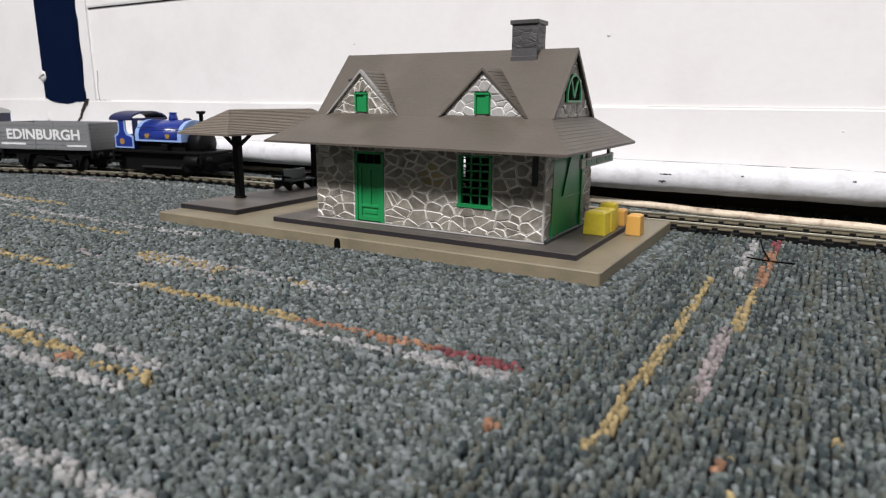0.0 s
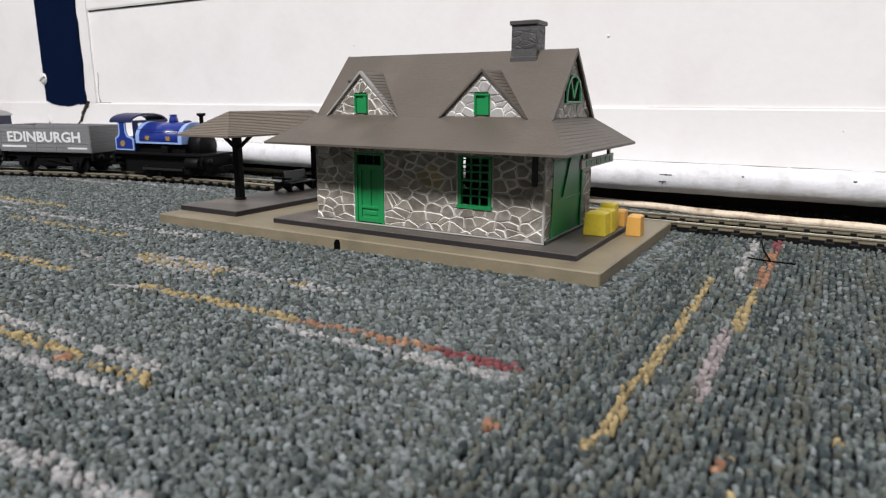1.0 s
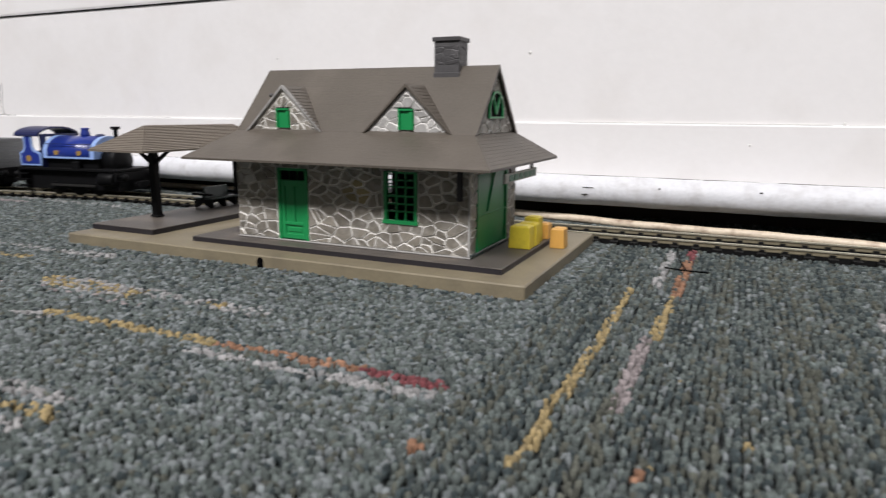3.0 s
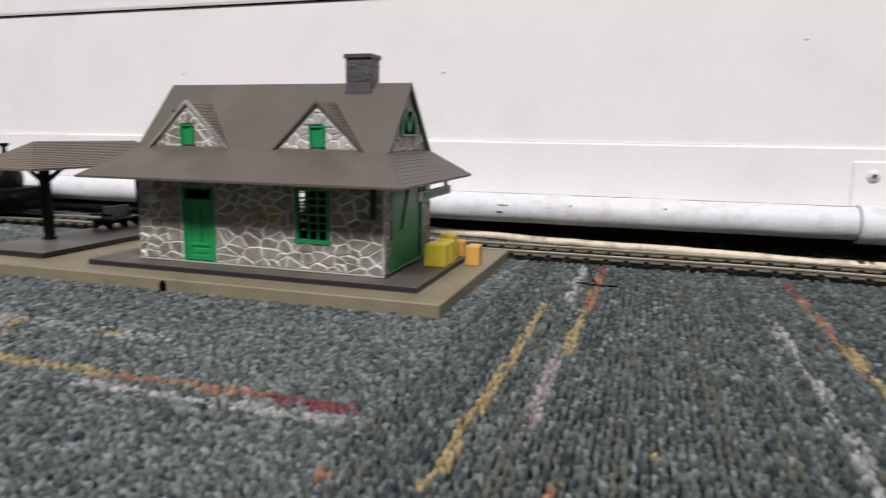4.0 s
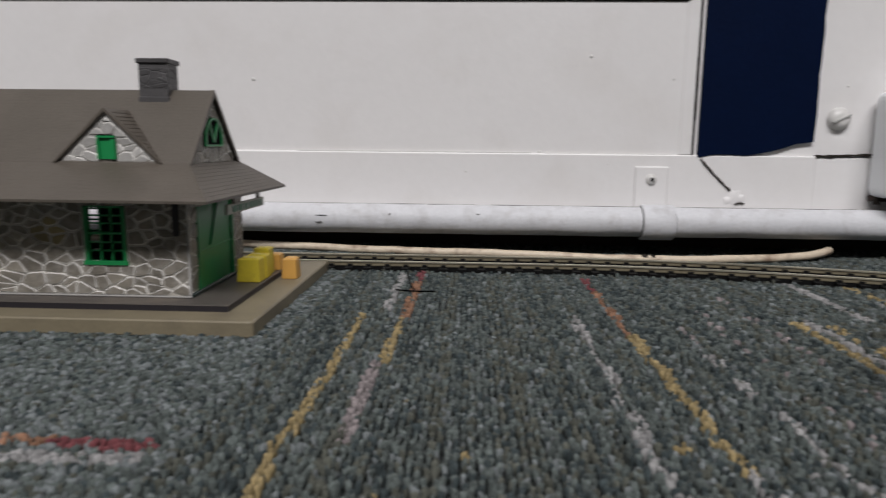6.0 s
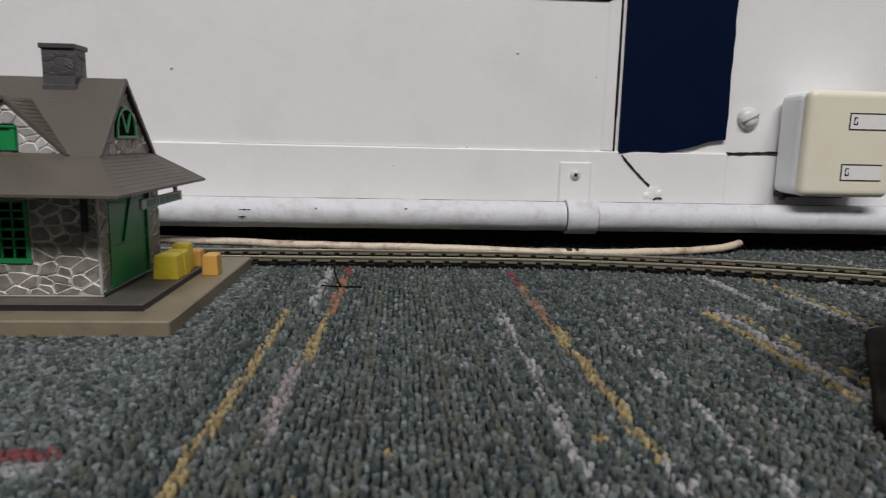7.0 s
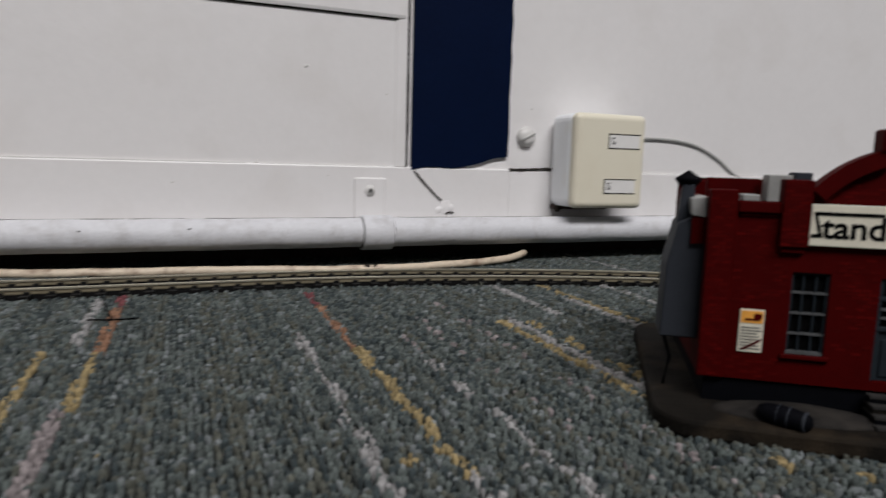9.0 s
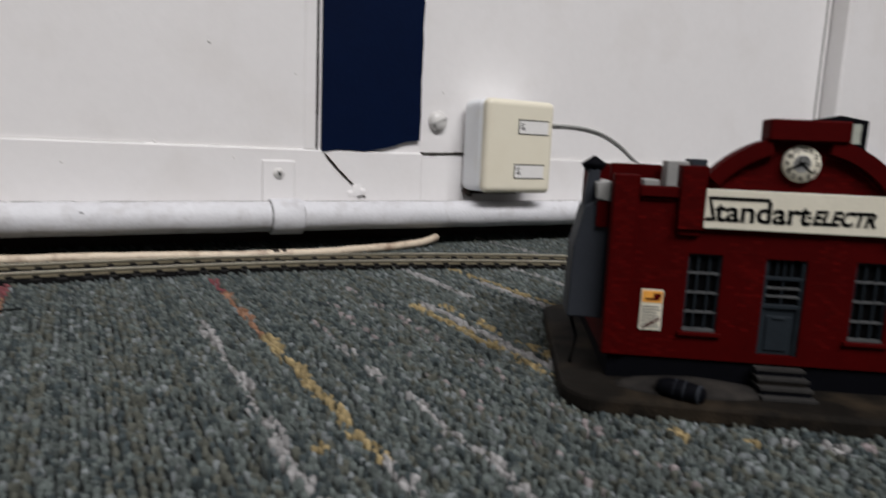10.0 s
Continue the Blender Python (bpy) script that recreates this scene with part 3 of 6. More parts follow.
def build_pipe():
    pipe = thing("heating_pipe", "thick white-painted heating pipe along the skirting, scuffed", "pipe")
    yc, zc, r = 0.3030, 0.0158, 0.00675
    pts = [(-1.6 + i * 0.006, yc, zc + 0.0004 * math.sin((-1.6 + i * 0.006) * 3.1)) for i in range(701)]
    bm = tube(pts, r, 28)
    rnd = random.Random(8)
    for v in bm.verts:
        k = 0.00007 * math.sin(v.co.x * 140 + 4 * v.co.z / r) + 0.00005 * math.sin(v.co.x * 370 + 2 * v.co.y / r) + rnd.gauss(0, 0.000025)
        v.co.y += k * (v.co.y - yc) / r
        v.co.z += k * (v.co.z - zc) / r
    part("tube", bm, PIPE_PAINT, pipe)
    # broken dark bead along the top of the pipe, painted as its contact shade
    x = -1.0
    while x < 0.9:
        ln = rnd.uniform(0.02, 0.09)
        line = [(x + ln * k / 8, yc + 0.0009, zc + 0.0004 * math.sin((x + ln * k / 8) * 3.1) + r - 0.00003 + rnd.uniform(-0.00004, 0.00004)) for k in range(9)]
        part("grime_line", tube(line, 0.00016, 6), PIPE_SHADE, pipe, "thin dark bead standing for the shade line behind the pipe")
        x += ln + rnd.choice((0.0015, 0.003, 0.008))
    part("coupling", turned([(r, -0.004), (r + 0.0007, -0.0034), (r + 0.0007, 0.0034), (r, 0.004)], "x", (-0.578, yc, zc - 0.0003), 28), PIPE_PAINT, pipe, "soldered joint under thick white paint")
    for x, dz, ln in ((-0.0610, 0.0016, 0.0050), (-0.0622, -0.0014, 0.0030), (-0.33, 0.0022, 0.0030), (-0.47, 0.0030, 0.0024), (0.010, 0.0030, 0.0012), (-0.03, 0.0026, 0.0010)):
        up = [(x - ln / 2 + ln * k / 6, zc + dz + rnd.uniform(0.0001, 0.0005)) for k in range(7)]
        low = [(x - ln / 2 + ln * k / 6, zc + dz - rnd.uniform(0.0, 0.0003) - (0.0008 if k == 3 and dz < 0 else 0.0)) for k in range(6, -1, -1)]
        front = yc - math.sqrt(r * r - dz * dz)
        part("scuff", prism(up + low, "y", front - 0.00022, front + 0.0008), CRACK, pipe, "dark flake lost from the paint")
    clip_ = thing("pipe_clip", "white-painted saddle clip screwed over the pipe", "pipe clip")
    part("plate", box(0.0822, 0.3106, 0.0215, 0.0975, 0.3119, 0.0408, 0.0006), WHITE_PAINT, clip_)
    part("strap", turned([(r - 0.0004, -0.0071), (r + 0.0012, -0.0070), (r + 0.0013, -0.0068), (r + 0.0013, 0.0068), (r + 0.0012, 0.0070), (r - 0.0004, 0.0071)], "x", (0.0908, yc, zc), 28), PIPE_PAINT, clip_)
    # dark rings draw the shadow lines at both strap edges
    for dx in (-0.0073, 0.0073):
        part("grime", turned([(r + 0.0001, -0.0002), (r + 0.0004, 0.0), (r + 0.0001, 0.0002)], "x", (0.0908 + dx, yc, zc), 28), CRACK, clip_, "thin dark ring painted as shade beside the strap")
    screw_head(clip_, (0.0897, 0.3106, 0.0348), 0.0026, True)
    for x, z in ((0.1725, 0.0630), (-0.5668, 0.0655)):
        k = thing("fixing_knob", "round white-painted screw knob on the wall", "knob")
        screw_head(k, (x, 0.3125, z), 0.0052, False)


def build_junction_box():
    jb = thing("junction_box", "cream plastic telephone junction box with two paper labels", "junction box")
    part("cover", box(0.1868, 0.2880, 0.0280, 0.2288, 0.2945, 0.0752, 0.0031, 5), CREAM, jb, "cream front cover")
    # body colour raised to carry the light that falls on its left side
    part("body", box(0.1862, 0.2915, 0.0283, 0.2285, 0.3113, 0.0750, 0.0040, 4), BOX_WHITE, jb, "bluish white box body, brightened for light on its side")
    part("backplate", box(0.1880, 0.3075, 0.0262, 0.2210, 0.3117, 0.0290, 0.0005), BROWN, jb, "dark backplate edge")
    for z0, z1, x0 in ((0.0585, 0.0650, 0.2062), (0.0360, 0.0425, 0.2048)):
        lab = part("label", box(x0, 0.28785, z0, x0 + 0.0182, 0.2885, z1), LABEL, jb, "white paper label with a dark frame")
        part("frame", boxes([(x0 - 0.0005, 0.2877, z1, x0 + 0.0185, 0.2883, z1 + 0.0005), (x0 - 0.0005, 0.2877, z0 - 0.0003, x0, 0.2883, z1), (x0 - 0.0005, 0.2877, z0 - 0.0004, x0 + 0.0185, 0.2883, z0)]), CRACK, lab)
        part("mark", boxes([(x0 + 0.0015, 0.28775, z0 + 0.0020, x0 + 0.0020, 0.2883, z0 + 0.0048), (x0 + 0.0015, 0.28775, z0 + 0.0046, x0 + 0.0032, 0.2883, z0 + 0.0051), (x0 + 0.0015, 0.28775, z0 + 0.0017, x0 + 0.0034, 0.2883, z0 + 0.0022), (x0 + 0.0029, 0.28775, z0 + 0.0022, x0 + 0.0034, 0.2883, z0 + 0.0032)]), INK, lab)
    part("foot", turned([(0.0014, 0.0), (0.0016, 0.002), (0.0012, 0.003)], "z", (0.1885, 0.3050, 0.0252), 10), CRACK, jb)
    wire = thing("phone_wire", "thin flat grey wire from the junction box", "wire")
    way = [(0.2250, 0.3120, 0.0643), (0.2482, 0.3124, 0.0651), (0.2603, 0.3125, 0.0651), (0.2728, 0.3125, 0.0642), (0.2860, 0.3125, 0.0614), (0.2999, 0.3125, 0.0553), (0.3136, 0.3125, 0.0466), (0.3363, 0.3107, 0.0350), (0.3503, 0.3107, 0.0230)]
    part("sheath", tube(smooth_path(way, 8), 0.0008, 8), LEAD, wire)


def build_cable():
    c = thing("floor_cable", "cream-sheathed cable lying along the wall, stained brown", "cable")
    way = [(-0.90, 0.2800, 0.0019), (-0.60, 0.2960, 0.0019), (-0.49, 0.3150, 0.0019), (-0.33, 0.3215, 0.0019), (-0.20, 0.3190, 0.0019), (-0.10, 0.3085, 0.0019), (-0.035, 0.2995, 0.0016), (0.0, 0.2950, 0.0018), (0.030, 0.2905, 0.0022), (0.058, 0.2868, 0.0018), (0.086, 0.2862, 0.0016), (0.113, 0.2880, 0.0017), (0.138, 0.2920, 0.0020), (0.156, 0.2965, 0.0026), (0.164, 0.3005, 0.0034), (0.1695, 0.3045, 0.0042)]
    bm = tube(smooth_path(way, 24), 0.0018, 14)
    for v in bm.verts:
        v.co.z += 0.00010 * math.sin(v.co.x * 170) + 0.00005 * math.sin(v.co.x * 433 + 1)
        v.co.y += 0.00030 * math.sin(v.co.x * 90 + 2)
    part("sheath", bm, CABLE, c)
    part("splice", tube(smooth_path([(0.0810, 0.2863, 0.0018), (0.0824, 0.28625, 0.0020), (0.0838, 0.2862, 0.0016), (0.0856, 0.2862, 0.0019), (0.0866, 0.2862, 0.0017)], 4), 0.00182, 10), CRACK, c, "dark worn break in the sheath")


# ---- carpet ----
TRACK_Y, X_RIGHT, R_RIGHT, X_LEFT, R_LEFT, RAIL_TOP = 0.2733, 0.030, 0.438, -0.270, 0.5715, 0.0026
def build_carpet():
    """Loop pile in rows: two carpet tiles whose rows run at right angles, with broken coloured lines woven in."""
    rnd = np.random.RandomState(7)
    seam = -0.041
    # rows along x: (row, half width, from, to, colour, share); rows along y likewise
    W_, Y_, O_, R_, P_, B_ = 4, 5, 6, 7, 8, 3
    along_x = [(0.1045, 0.0011, -0.066, -0.0445, R_, 0.85), (0.1047, 0.0011, -0.100, -0.064, O_, 0.8), (0.1043, 0.0011, -0.157, -0.099, Y_, 0.75), (0.1035, 0.0012, -0.25, -0.19, Y_, 0.5), (0.1010, 0.0010, -0.165, -0.150, W_, 0.5),
               (0.0995, 0.0011, -0.066, -0.0445, W_, 0.85), (0.0990, 0.0011, -0.104, -0.066, W_, 0.7), (0.1290, 0.0012, -0.185, -0.143, W_, 0.6), (0.1255, 0.0030, -0.188, -0.148, Y_, 0.5), (0.1250, 0.0032, -0.186, -0.150, W_, 0.3), (0.1260, 0.0020, -0.130, -0.108, W_, 0.3),
               (0.1275, 0.0020, -0.150, -0.104, W_, 0.3), (0.1260, 0.0012, -0.126, -0.118, Y_, 0.6), (0.0710, 0.0010, -0.165, -0.130, W_, 0.7), (0.0705, 0.0011, -0.124, -0.103, W_, 0.7), (0.0660, 0.0011, -0.16, -0.120, Y_, 0.7), (0.0655, 0.0011, -0.118, -0.100, Y_, 0.55),
               (0.0600, 0.0011, -0.15, -0.100, W_, 0.75), (0.0412, 0.0013, -0.12, -0.068, W_, 0.8), (0.1697, 0.0014, -0.42, -0.305, Y_, 0.6), (0.1640, 0.0014, -0.40, -0.330, W_, 0.5), (0.1545, 0.0014, -0.33, -0.195, W_, 0.45), (0.1530, 0.0012, -0.295, -0.27, W_, 0.8), (0.1430, 0.0013, -0.30, -0.22, Y_, 0.45),
               (0.1570, 0.0010, -0.213, -0.196, W_, 0.8), (0.1180, 0.0012, -0.21, -0.14, P_, 0.2), (0.2330, 0.0018, -0.42, -0.36, P_, 0.6), (0.2450, 0.0018, -0.38, -0.30, W_, 0.3)]
    along_y = [(-0.0252, 0.0011, 0.082, 0.119, Y_, 0.9), (-0.0245, 0.0009, 0.121, 0.190, Y_, 0.85), (-0.0186, 0.0010, 0.195, 0.2545, W_, 0.8), (-0.0120, 0.0010, 0.236, 0.256, R_, 0.85), (-0.0122, 0.0010, 0.188, 0.238, O_, 0.85), (-0.0130, 0.0010, 0.148, 0.190, Y_, 0.85),
               (-0.0150, 0.0011, 0.108, 0.150, P_, 0.95), (-0.0163, 0.0010, 0.065, 0.114, B_, 0.75), (0.0497, 0.0010, 0.225, 0.250, R_, 0.85), (0.0496, 0.0010, 0.172, 0.228, O_, 0.9), (0.0499, 0.0011, 0.100, 0.175, Y_, 0.9), (0.0508, 0.0011, 0.075, 0.102, W_, 0.6),
               (0.0372, 0.0010, 0.112, 0.191, W_, 0.8), (0.0369, 0.0011, 0.085, 0.114, W_, 0.7), (0.0369, 0.0011, 0.065, 0.086, P_, 0.85), (0.0655, 0.0010, 0.076, 0.124, W_, 0.7), (0.0648, 0.0010, 0.133, 0.142, W_, 0.8), (0.0652, 0.0010, 0.151, 0.161, W_, 0.8), (0.0660, 0.0010, 0.166, 0.184, P_, 0.6),
               (0.1237, 0.0010, 0.194, 0.252, W_, 0.8), (0.1008, 0.0010, 0.120, 0.193, Y_, 0.7), (0.1045, 0.0012, 0.115, 0.192, W_, 0.95), (0.1085, 0.0010, 0.120, 0.188, Y_, 0.6), (0.1440, 0.0013, 0.165, 0.250, Y_, 0.8), (0.1405, 0.0012, 0.150, 0.215, W_, 0.7), (0.1690, 0.0012, 0.200, 0.245, W_, 0.85),
               (0.2050, 0.0011, 0.262, 0.325, W_, 0.7), (0.0010, 0.0012, 0.07, 0.25, B_, 0.35), (0.0150, 0.0030, 0.07, 0.25, B_, 0.3), (0.0260, 0.0012, 0.07, 0.20, B_, 0.4), (-0.0060, 0.0010, 0.07, 0.13, Y_, 0.05), (0.0760, 0.0012, 0.07, 0.22, P_, 0.08), (0.0900, 0.0014, 0.07, 0.22, P_, 0.12)]
    spots = [(0.0422, 0.1091, 0.0016, Y_), (-0.0405, 0.0826, 0.0016, O_), (0.1030, 0.0880, 0.0020, Y_), (0.1120, 0.0800, 0.0014, Y_), (0.1185, 0.0770, 0.0016, W_), (0.1240, 0.0720, 0.0022, W_), (0.130, 0.0690, 0.0018, P_), (-0.124, 0.0640, 0.0018, O_), (0.006, 0.105, 0.001, Y_), (-0.008, 0.088, 0.001, O_), (0.060, 0.10, 0.001, W_)]
    verts, faces_q, faces_t, slot_q, slot_t = [], [], [], [], []
    count = 0
    fields = [(-0.62, seam, 0.025, 0.334, "x"), (seam, 0.40, 0.025, 0.334, "y")]
    for x0, x1, y0, y1, way, near in [(*f, n) for f in fields for n in (True, False)]:
        pitch_row, pitch_in = (0.00120 if way == "x" else 0.00142, 0.00100) if near else (0.00148 if way == "x" else 0.00164, 0.00122)
        if way == "x":
            gx, gy = np.arange(x0, x1, pitch_in), np.arange(y0, y1, pitch_row)
        else:
            gx, gy = np.arange(x0, x1, pitch_row), np.arange(y0, y1, pitch_in)
        X, Y = [a.ravel() for a in np.meshgrid(gx, gy)]
        X = X + rnd.normal(0, 0.00032 if way == "x" else 0.00014, X.size)
        Y = Y + rnd.normal(0, 0.00020 if way == "x" else 0.00030, Y.size)
        # leave out pile that stays hidden or is too far off to tell apart
        keep = ~((X > -0.228) & (X < -0.055) & (Y > 0.172) & (Y < 0.252)) & (Y > 0.05 - 0.25 * np.abs(X)) & (X > -0.2 - 1.6 * Y) & (X < 0.11 + 0.75 * Y)
        keep &= (np.hypot(X, Y - 0.005) < 0.165) == near
        # no pile along the track: bare dark backing stands in for shade between sleepers
        off = np.where(X > X_RIGHT, np.hypot(X - X_RIGHT, Y - TRACK_Y + R_RIGHT) - R_RIGHT, np.where(X < X_LEFT, np.hypot(X - X_LEFT, Y - TRACK_Y + R_LEFT) - R_LEFT, Y - TRACK_Y))
        keep &= np.abs(off) > 0.0156
        X, Y = X[keep], Y[keep]
        r = rnd.rand(X.size)
        row_no = np.round((Y if way == "x" else X) / pitch_row).astype(int)
        tone = np.random.RandomState(3).normal(0, 0.06 if way == "x" else 0.17, 2000)[row_no % 2000]
        rib = (row_no % 2) * (way == "y")
        r = np.clip(r + tone + 0.09 * rib - 0.04 * (way == "y"), 0, 1)
        dark, pale = (0.09, 0.63) if way == "x" else (0.17, 0.82)
        slot = np.where(r < dark, 1, np.where(r < pale, 0, np.where(r < 0.955, 2, 3)))
        if way == "y":
            slot = np.where((slot == 0) & (rnd.rand(X.size) < 0.22 * (np.sin(row_no * 1.7) > 0.2)), 3, slot)
        for row, hw, a, b, colour, share in (along_x if way == "x" else along_y):
            across, along = (Y, X) if way == "x" else (X, Y)
            wob = row + 0.0003 * np.sin(along * 260 + row * 900)
            inside = (np.abs(across - wob) < hw * (1.35 if way == "x" else 1.15)) & (along > a) & (along < b) & (rnd.rand(X.size) < share ** 0.9)
            slot = np.where(inside, colour, slot)
        for sx, sy, sr, colour in spots:
            slot = np.where(np.hypot(X - sx, Y - sy) < sr, colour, slot)
        n = X.size
        bright = slot >= 4
        sides = 5
        size = (0.00052 if near else 0.00064) * rnd.uniform(0.65, 1.35, n) * np.where(bright, 1.10, 1.0) * (1.10 if way == "x" else 1.0)
        length = rnd.uniform(1.0, 1.9, n)
        ang = rnd.normal(0, 0.6, n) if way == "x" else rnd.normal(math.pi / 2, 0.55, n)
        top = rnd.normal(0.00015, 0.00021 if way == "x" else 0.00030, n) + bright * 0.00012 + 0.00022 * rib
        lean = rnd.normal(0, 0.00025, (n, 2))
        V = np.zeros((n, 2 * sides + 1, 3))
        for k in range(sides):
            t = 2 * math.pi * k / sides
            for ring, (rad, z) in enumerate(((0.66, -0.0016), (0.94, None))):
                lx, ly = size * rad * length * math.cos(t), size * rad * math.sin(t)
                V[:, ring * sides + k, 0] = X + lx * np.cos(ang) - ly * np.sin(ang) + (lean[:, 0] if ring else 0)
                V[:, ring * sides + k, 1] = Y + lx * np.sin(ang) + ly * np.cos(ang) + (lean[:, 1] if ring else 0)
                V[:, ring * sides + k, 2] = -0.0016 if z is not None else top - 0.00030 + rnd.normal(0, 0.00017, n)
        V[:, 2 * sides] = np.stack([X + lean[:, 0], Y + lean[:, 1], top + 0.00005], 1)
        base = count + np.arange(n)[:, None] * (2 * sides + 1)
        for k in range(sides):
            k2 = (k + 1) % sides
            faces_q.append(np.concatenate([base + k, base + k2, base + sides + k2, base + sides + k], 1))
            slot_q.append(slot)
            faces_t.append(np.concatenate([base + sides + k, base + sides + k2, base + 2 * sides], 1))
            slot_t.append(slot)
        verts.append(V.reshape(-1, 3))
        count += n * (2 * sides + 1)
    V = np.concatenate(verts)
    Q, T3 = np.concatenate(faces_q), np.concatenate(faces_t)
    slots = np.concatenate([np.concatenate(slot_q), np.concatenate(slot_t)])
    me = bpy.data.meshes.new("carpet_pile")
    me.vertices.add(len(V))
    me.vertices.foreach_set("co", V.ravel())
    me.loops.add(Q.size + T3.size)
    me.loops.foreach_set("vertex_index", np.concatenate([Q.ravel(), T3.ravel()]).astype(np.int32))
    me.polygons.add(len(Q) + len(T3))
    starts = np.concatenate([np.arange(len(Q)) * 4, Q.size + np.arange(len(T3)) * 3]).astype(np.int32)
    me.polygons.foreach_set("loop_start", starts)
    me.polygons.foreach_set("material_index", slots.astype(np.int32))
    me.polygons.foreach_set("use_smooth", np.ones(len(starts), bool))
    for m in (PILE, PILE_DARK, PILE_PALE, PILE_BROWN, PILE_WHITE, PILE_YELLOW, PILE_ORANGE, PILE_RED, PILE_PINK):
        me.materials.append(m)
    me.update(calc_edges=True)
    me.validate()
    tagged(new("carpet_pile", me), "grey-green loop-pile carpet with broken yellow, white and red lines", "carpet", kind="stuff")


# ---- railway track ----


def track_at(s, side=0.0):
    """The place and heading of the track s metres along it from the right-hand end of the straight (minus: towards the left), side metres to its far side."""
    if s > 0:
        a = s / R_RIGHT
        r = R_RIGHT + side
        return X_RIGHT + r * math.sin(a), TRACK_Y - R_RIGHT + r * math.cos(a), -a
    straight = X_RIGHT - X_LEFT
    if s > -straight:
        return X_RIGHT + s, TRACK_Y + side, 0.0
    a = (-s - straight) / R_LEFT
    r = R_LEFT + side
    return X_LEFT - r * math.sin(a), TRACK_Y - R_LEFT + r * math.cos(a), a


def build_track():
    track = thing("railway_track", "model railway track with nickel rails on black sleepers", "track")
    s0, s1 = -0.95, 0.62
    for side in (-0.00825, 0.00825):
        bm = bmesh.new()
        section = [(-0.0009, 0.0), (0.0009, 0.0), (0.0009, 0.0003), (0.0003, 0.0006), (0.0003, 0.0012), (0.00055, 0.0014), (0.00055, 0.0019), (-0.00055, 0.0019), (-0.00055, 0.0014), (-0.0003, 0.0012), (-0.0003, 0.0006), (-0.0009, 0.0003)]
        rings = []
        steps = 150
        for i in range(steps + 1):
            s = s0 + (s1 - s0) * i / steps
            ring = []
            for o, z in section:
                x, y, _ = track_at(s, side + o)
                ring.append(bm.verts.new((x, y, RAIL_TOP - 0.0019 + z)))
            rings.append(ring)
        for a, b in zip(rings, rings[1:]):
            for k in range(len(section)):
                bm.faces.new((a[k], a[(k + 1) % len(section)], b[(k + 1) % len(section)], b[k]))
        bmesh.ops.recalc_face_normals(bm, faces=bm.faces)
        rail = part("rail", bm, RAIL, track, "tarnished nickel rail")
        head = bmesh.new()
        rows = []
        for i in range(steps + 1):
            s = s0 + (s1 - s0) * i / steps
            rows.append([head.verts.new((*track_at(s, side + o)[:2], RAIL_TOP + z)) for o, z in ((-0.0006, -0.0005), (-0.0006, 0.00006), (-0.0004, 0.00014), (0.0004, 0.00014), (0.0006, 0.00006), (0.0006, -0.0005))])
        for a, b in zip(rows, rows[1:]):
            for k in range(5):
                head.faces.new((a[k], a[k + 1], b[k + 1], b[k]))
        bmesh.ops.recalc_face_normals(head, faces=head.faces)
        part("railhead", head, RAIL_HEAD, rail, "bright worn railhead")
    z = RAIL_TOP - 0.0019
    rows = [(-0.0015, -0.0140, -0.0016, 0.0015, 0.0140, z)]
    for side in (-0.00825, 0.00825):
        rows += [(-0.0010, side - 0.0021, z, 0.0010, side - 0.0007, z + 0.0008), (-0.0010, side + 0.0007, z, 0.0010, side + 0.0021, z + 0.0008)]
    rows += [(-0.0040, -0.0090, -0.0016, 0.0040, -0.0076, z - 0.0002), (-0.0040, 0.0076, -0.0016, 0.0040, 0.0090, z - 0.0002)]
    first = None
    s = s0 + 0.004
    while s < s1:
        x, y, a = track_at(s)
        if first is None:
            first = part("sleeper", boxes(rows), SLEEPER, track)
            ob = first
        else:
            ob = new("sleeper", first.data)
            ob.parent = track
        ob.matrix_local = pose(x, y, 0, 0, 0, math.degrees(a))
        s += 0.0076


build_room()
build_pipe()
build_junction_box()
build_cable()
build_carpet()
build_track()


# ---- the model station ----
def shingled(bm, p00, p10, p11, p01, courses, thick=0.0003):
    """A roof slope as overlapping courses from the eave (p00 to p10) up to the ridge (p01 to p11)."""
    p00, p10, p11, p01 = [Vector(p) for p in (p00, p10, p11, p01)]
    n = (p10 - p00).cross(p01 - p00).normalized()
    if n.z < 0:
        n = -n
    for k in range(courses):
        t0, t1 = k / courses, (k + 1) / courses
        a, b = p00.lerp(p01, t0), p10.lerp(p11, t0)
        d, c = p00.lerp(p01, t1), p10.lerp(p11, t1)
        v = [bm.verts.new(p) for p in (a + n * thick, b + n * thick, c, d, a, b)]
        bm.faces.new((v[0], v[1], v[2], v[3]))
        bm.faces.new((v[4], v[5], v[1], v[0]))
    bmesh.ops.remove_doubles(bm, verts=bm.verts, dist=1e-6)


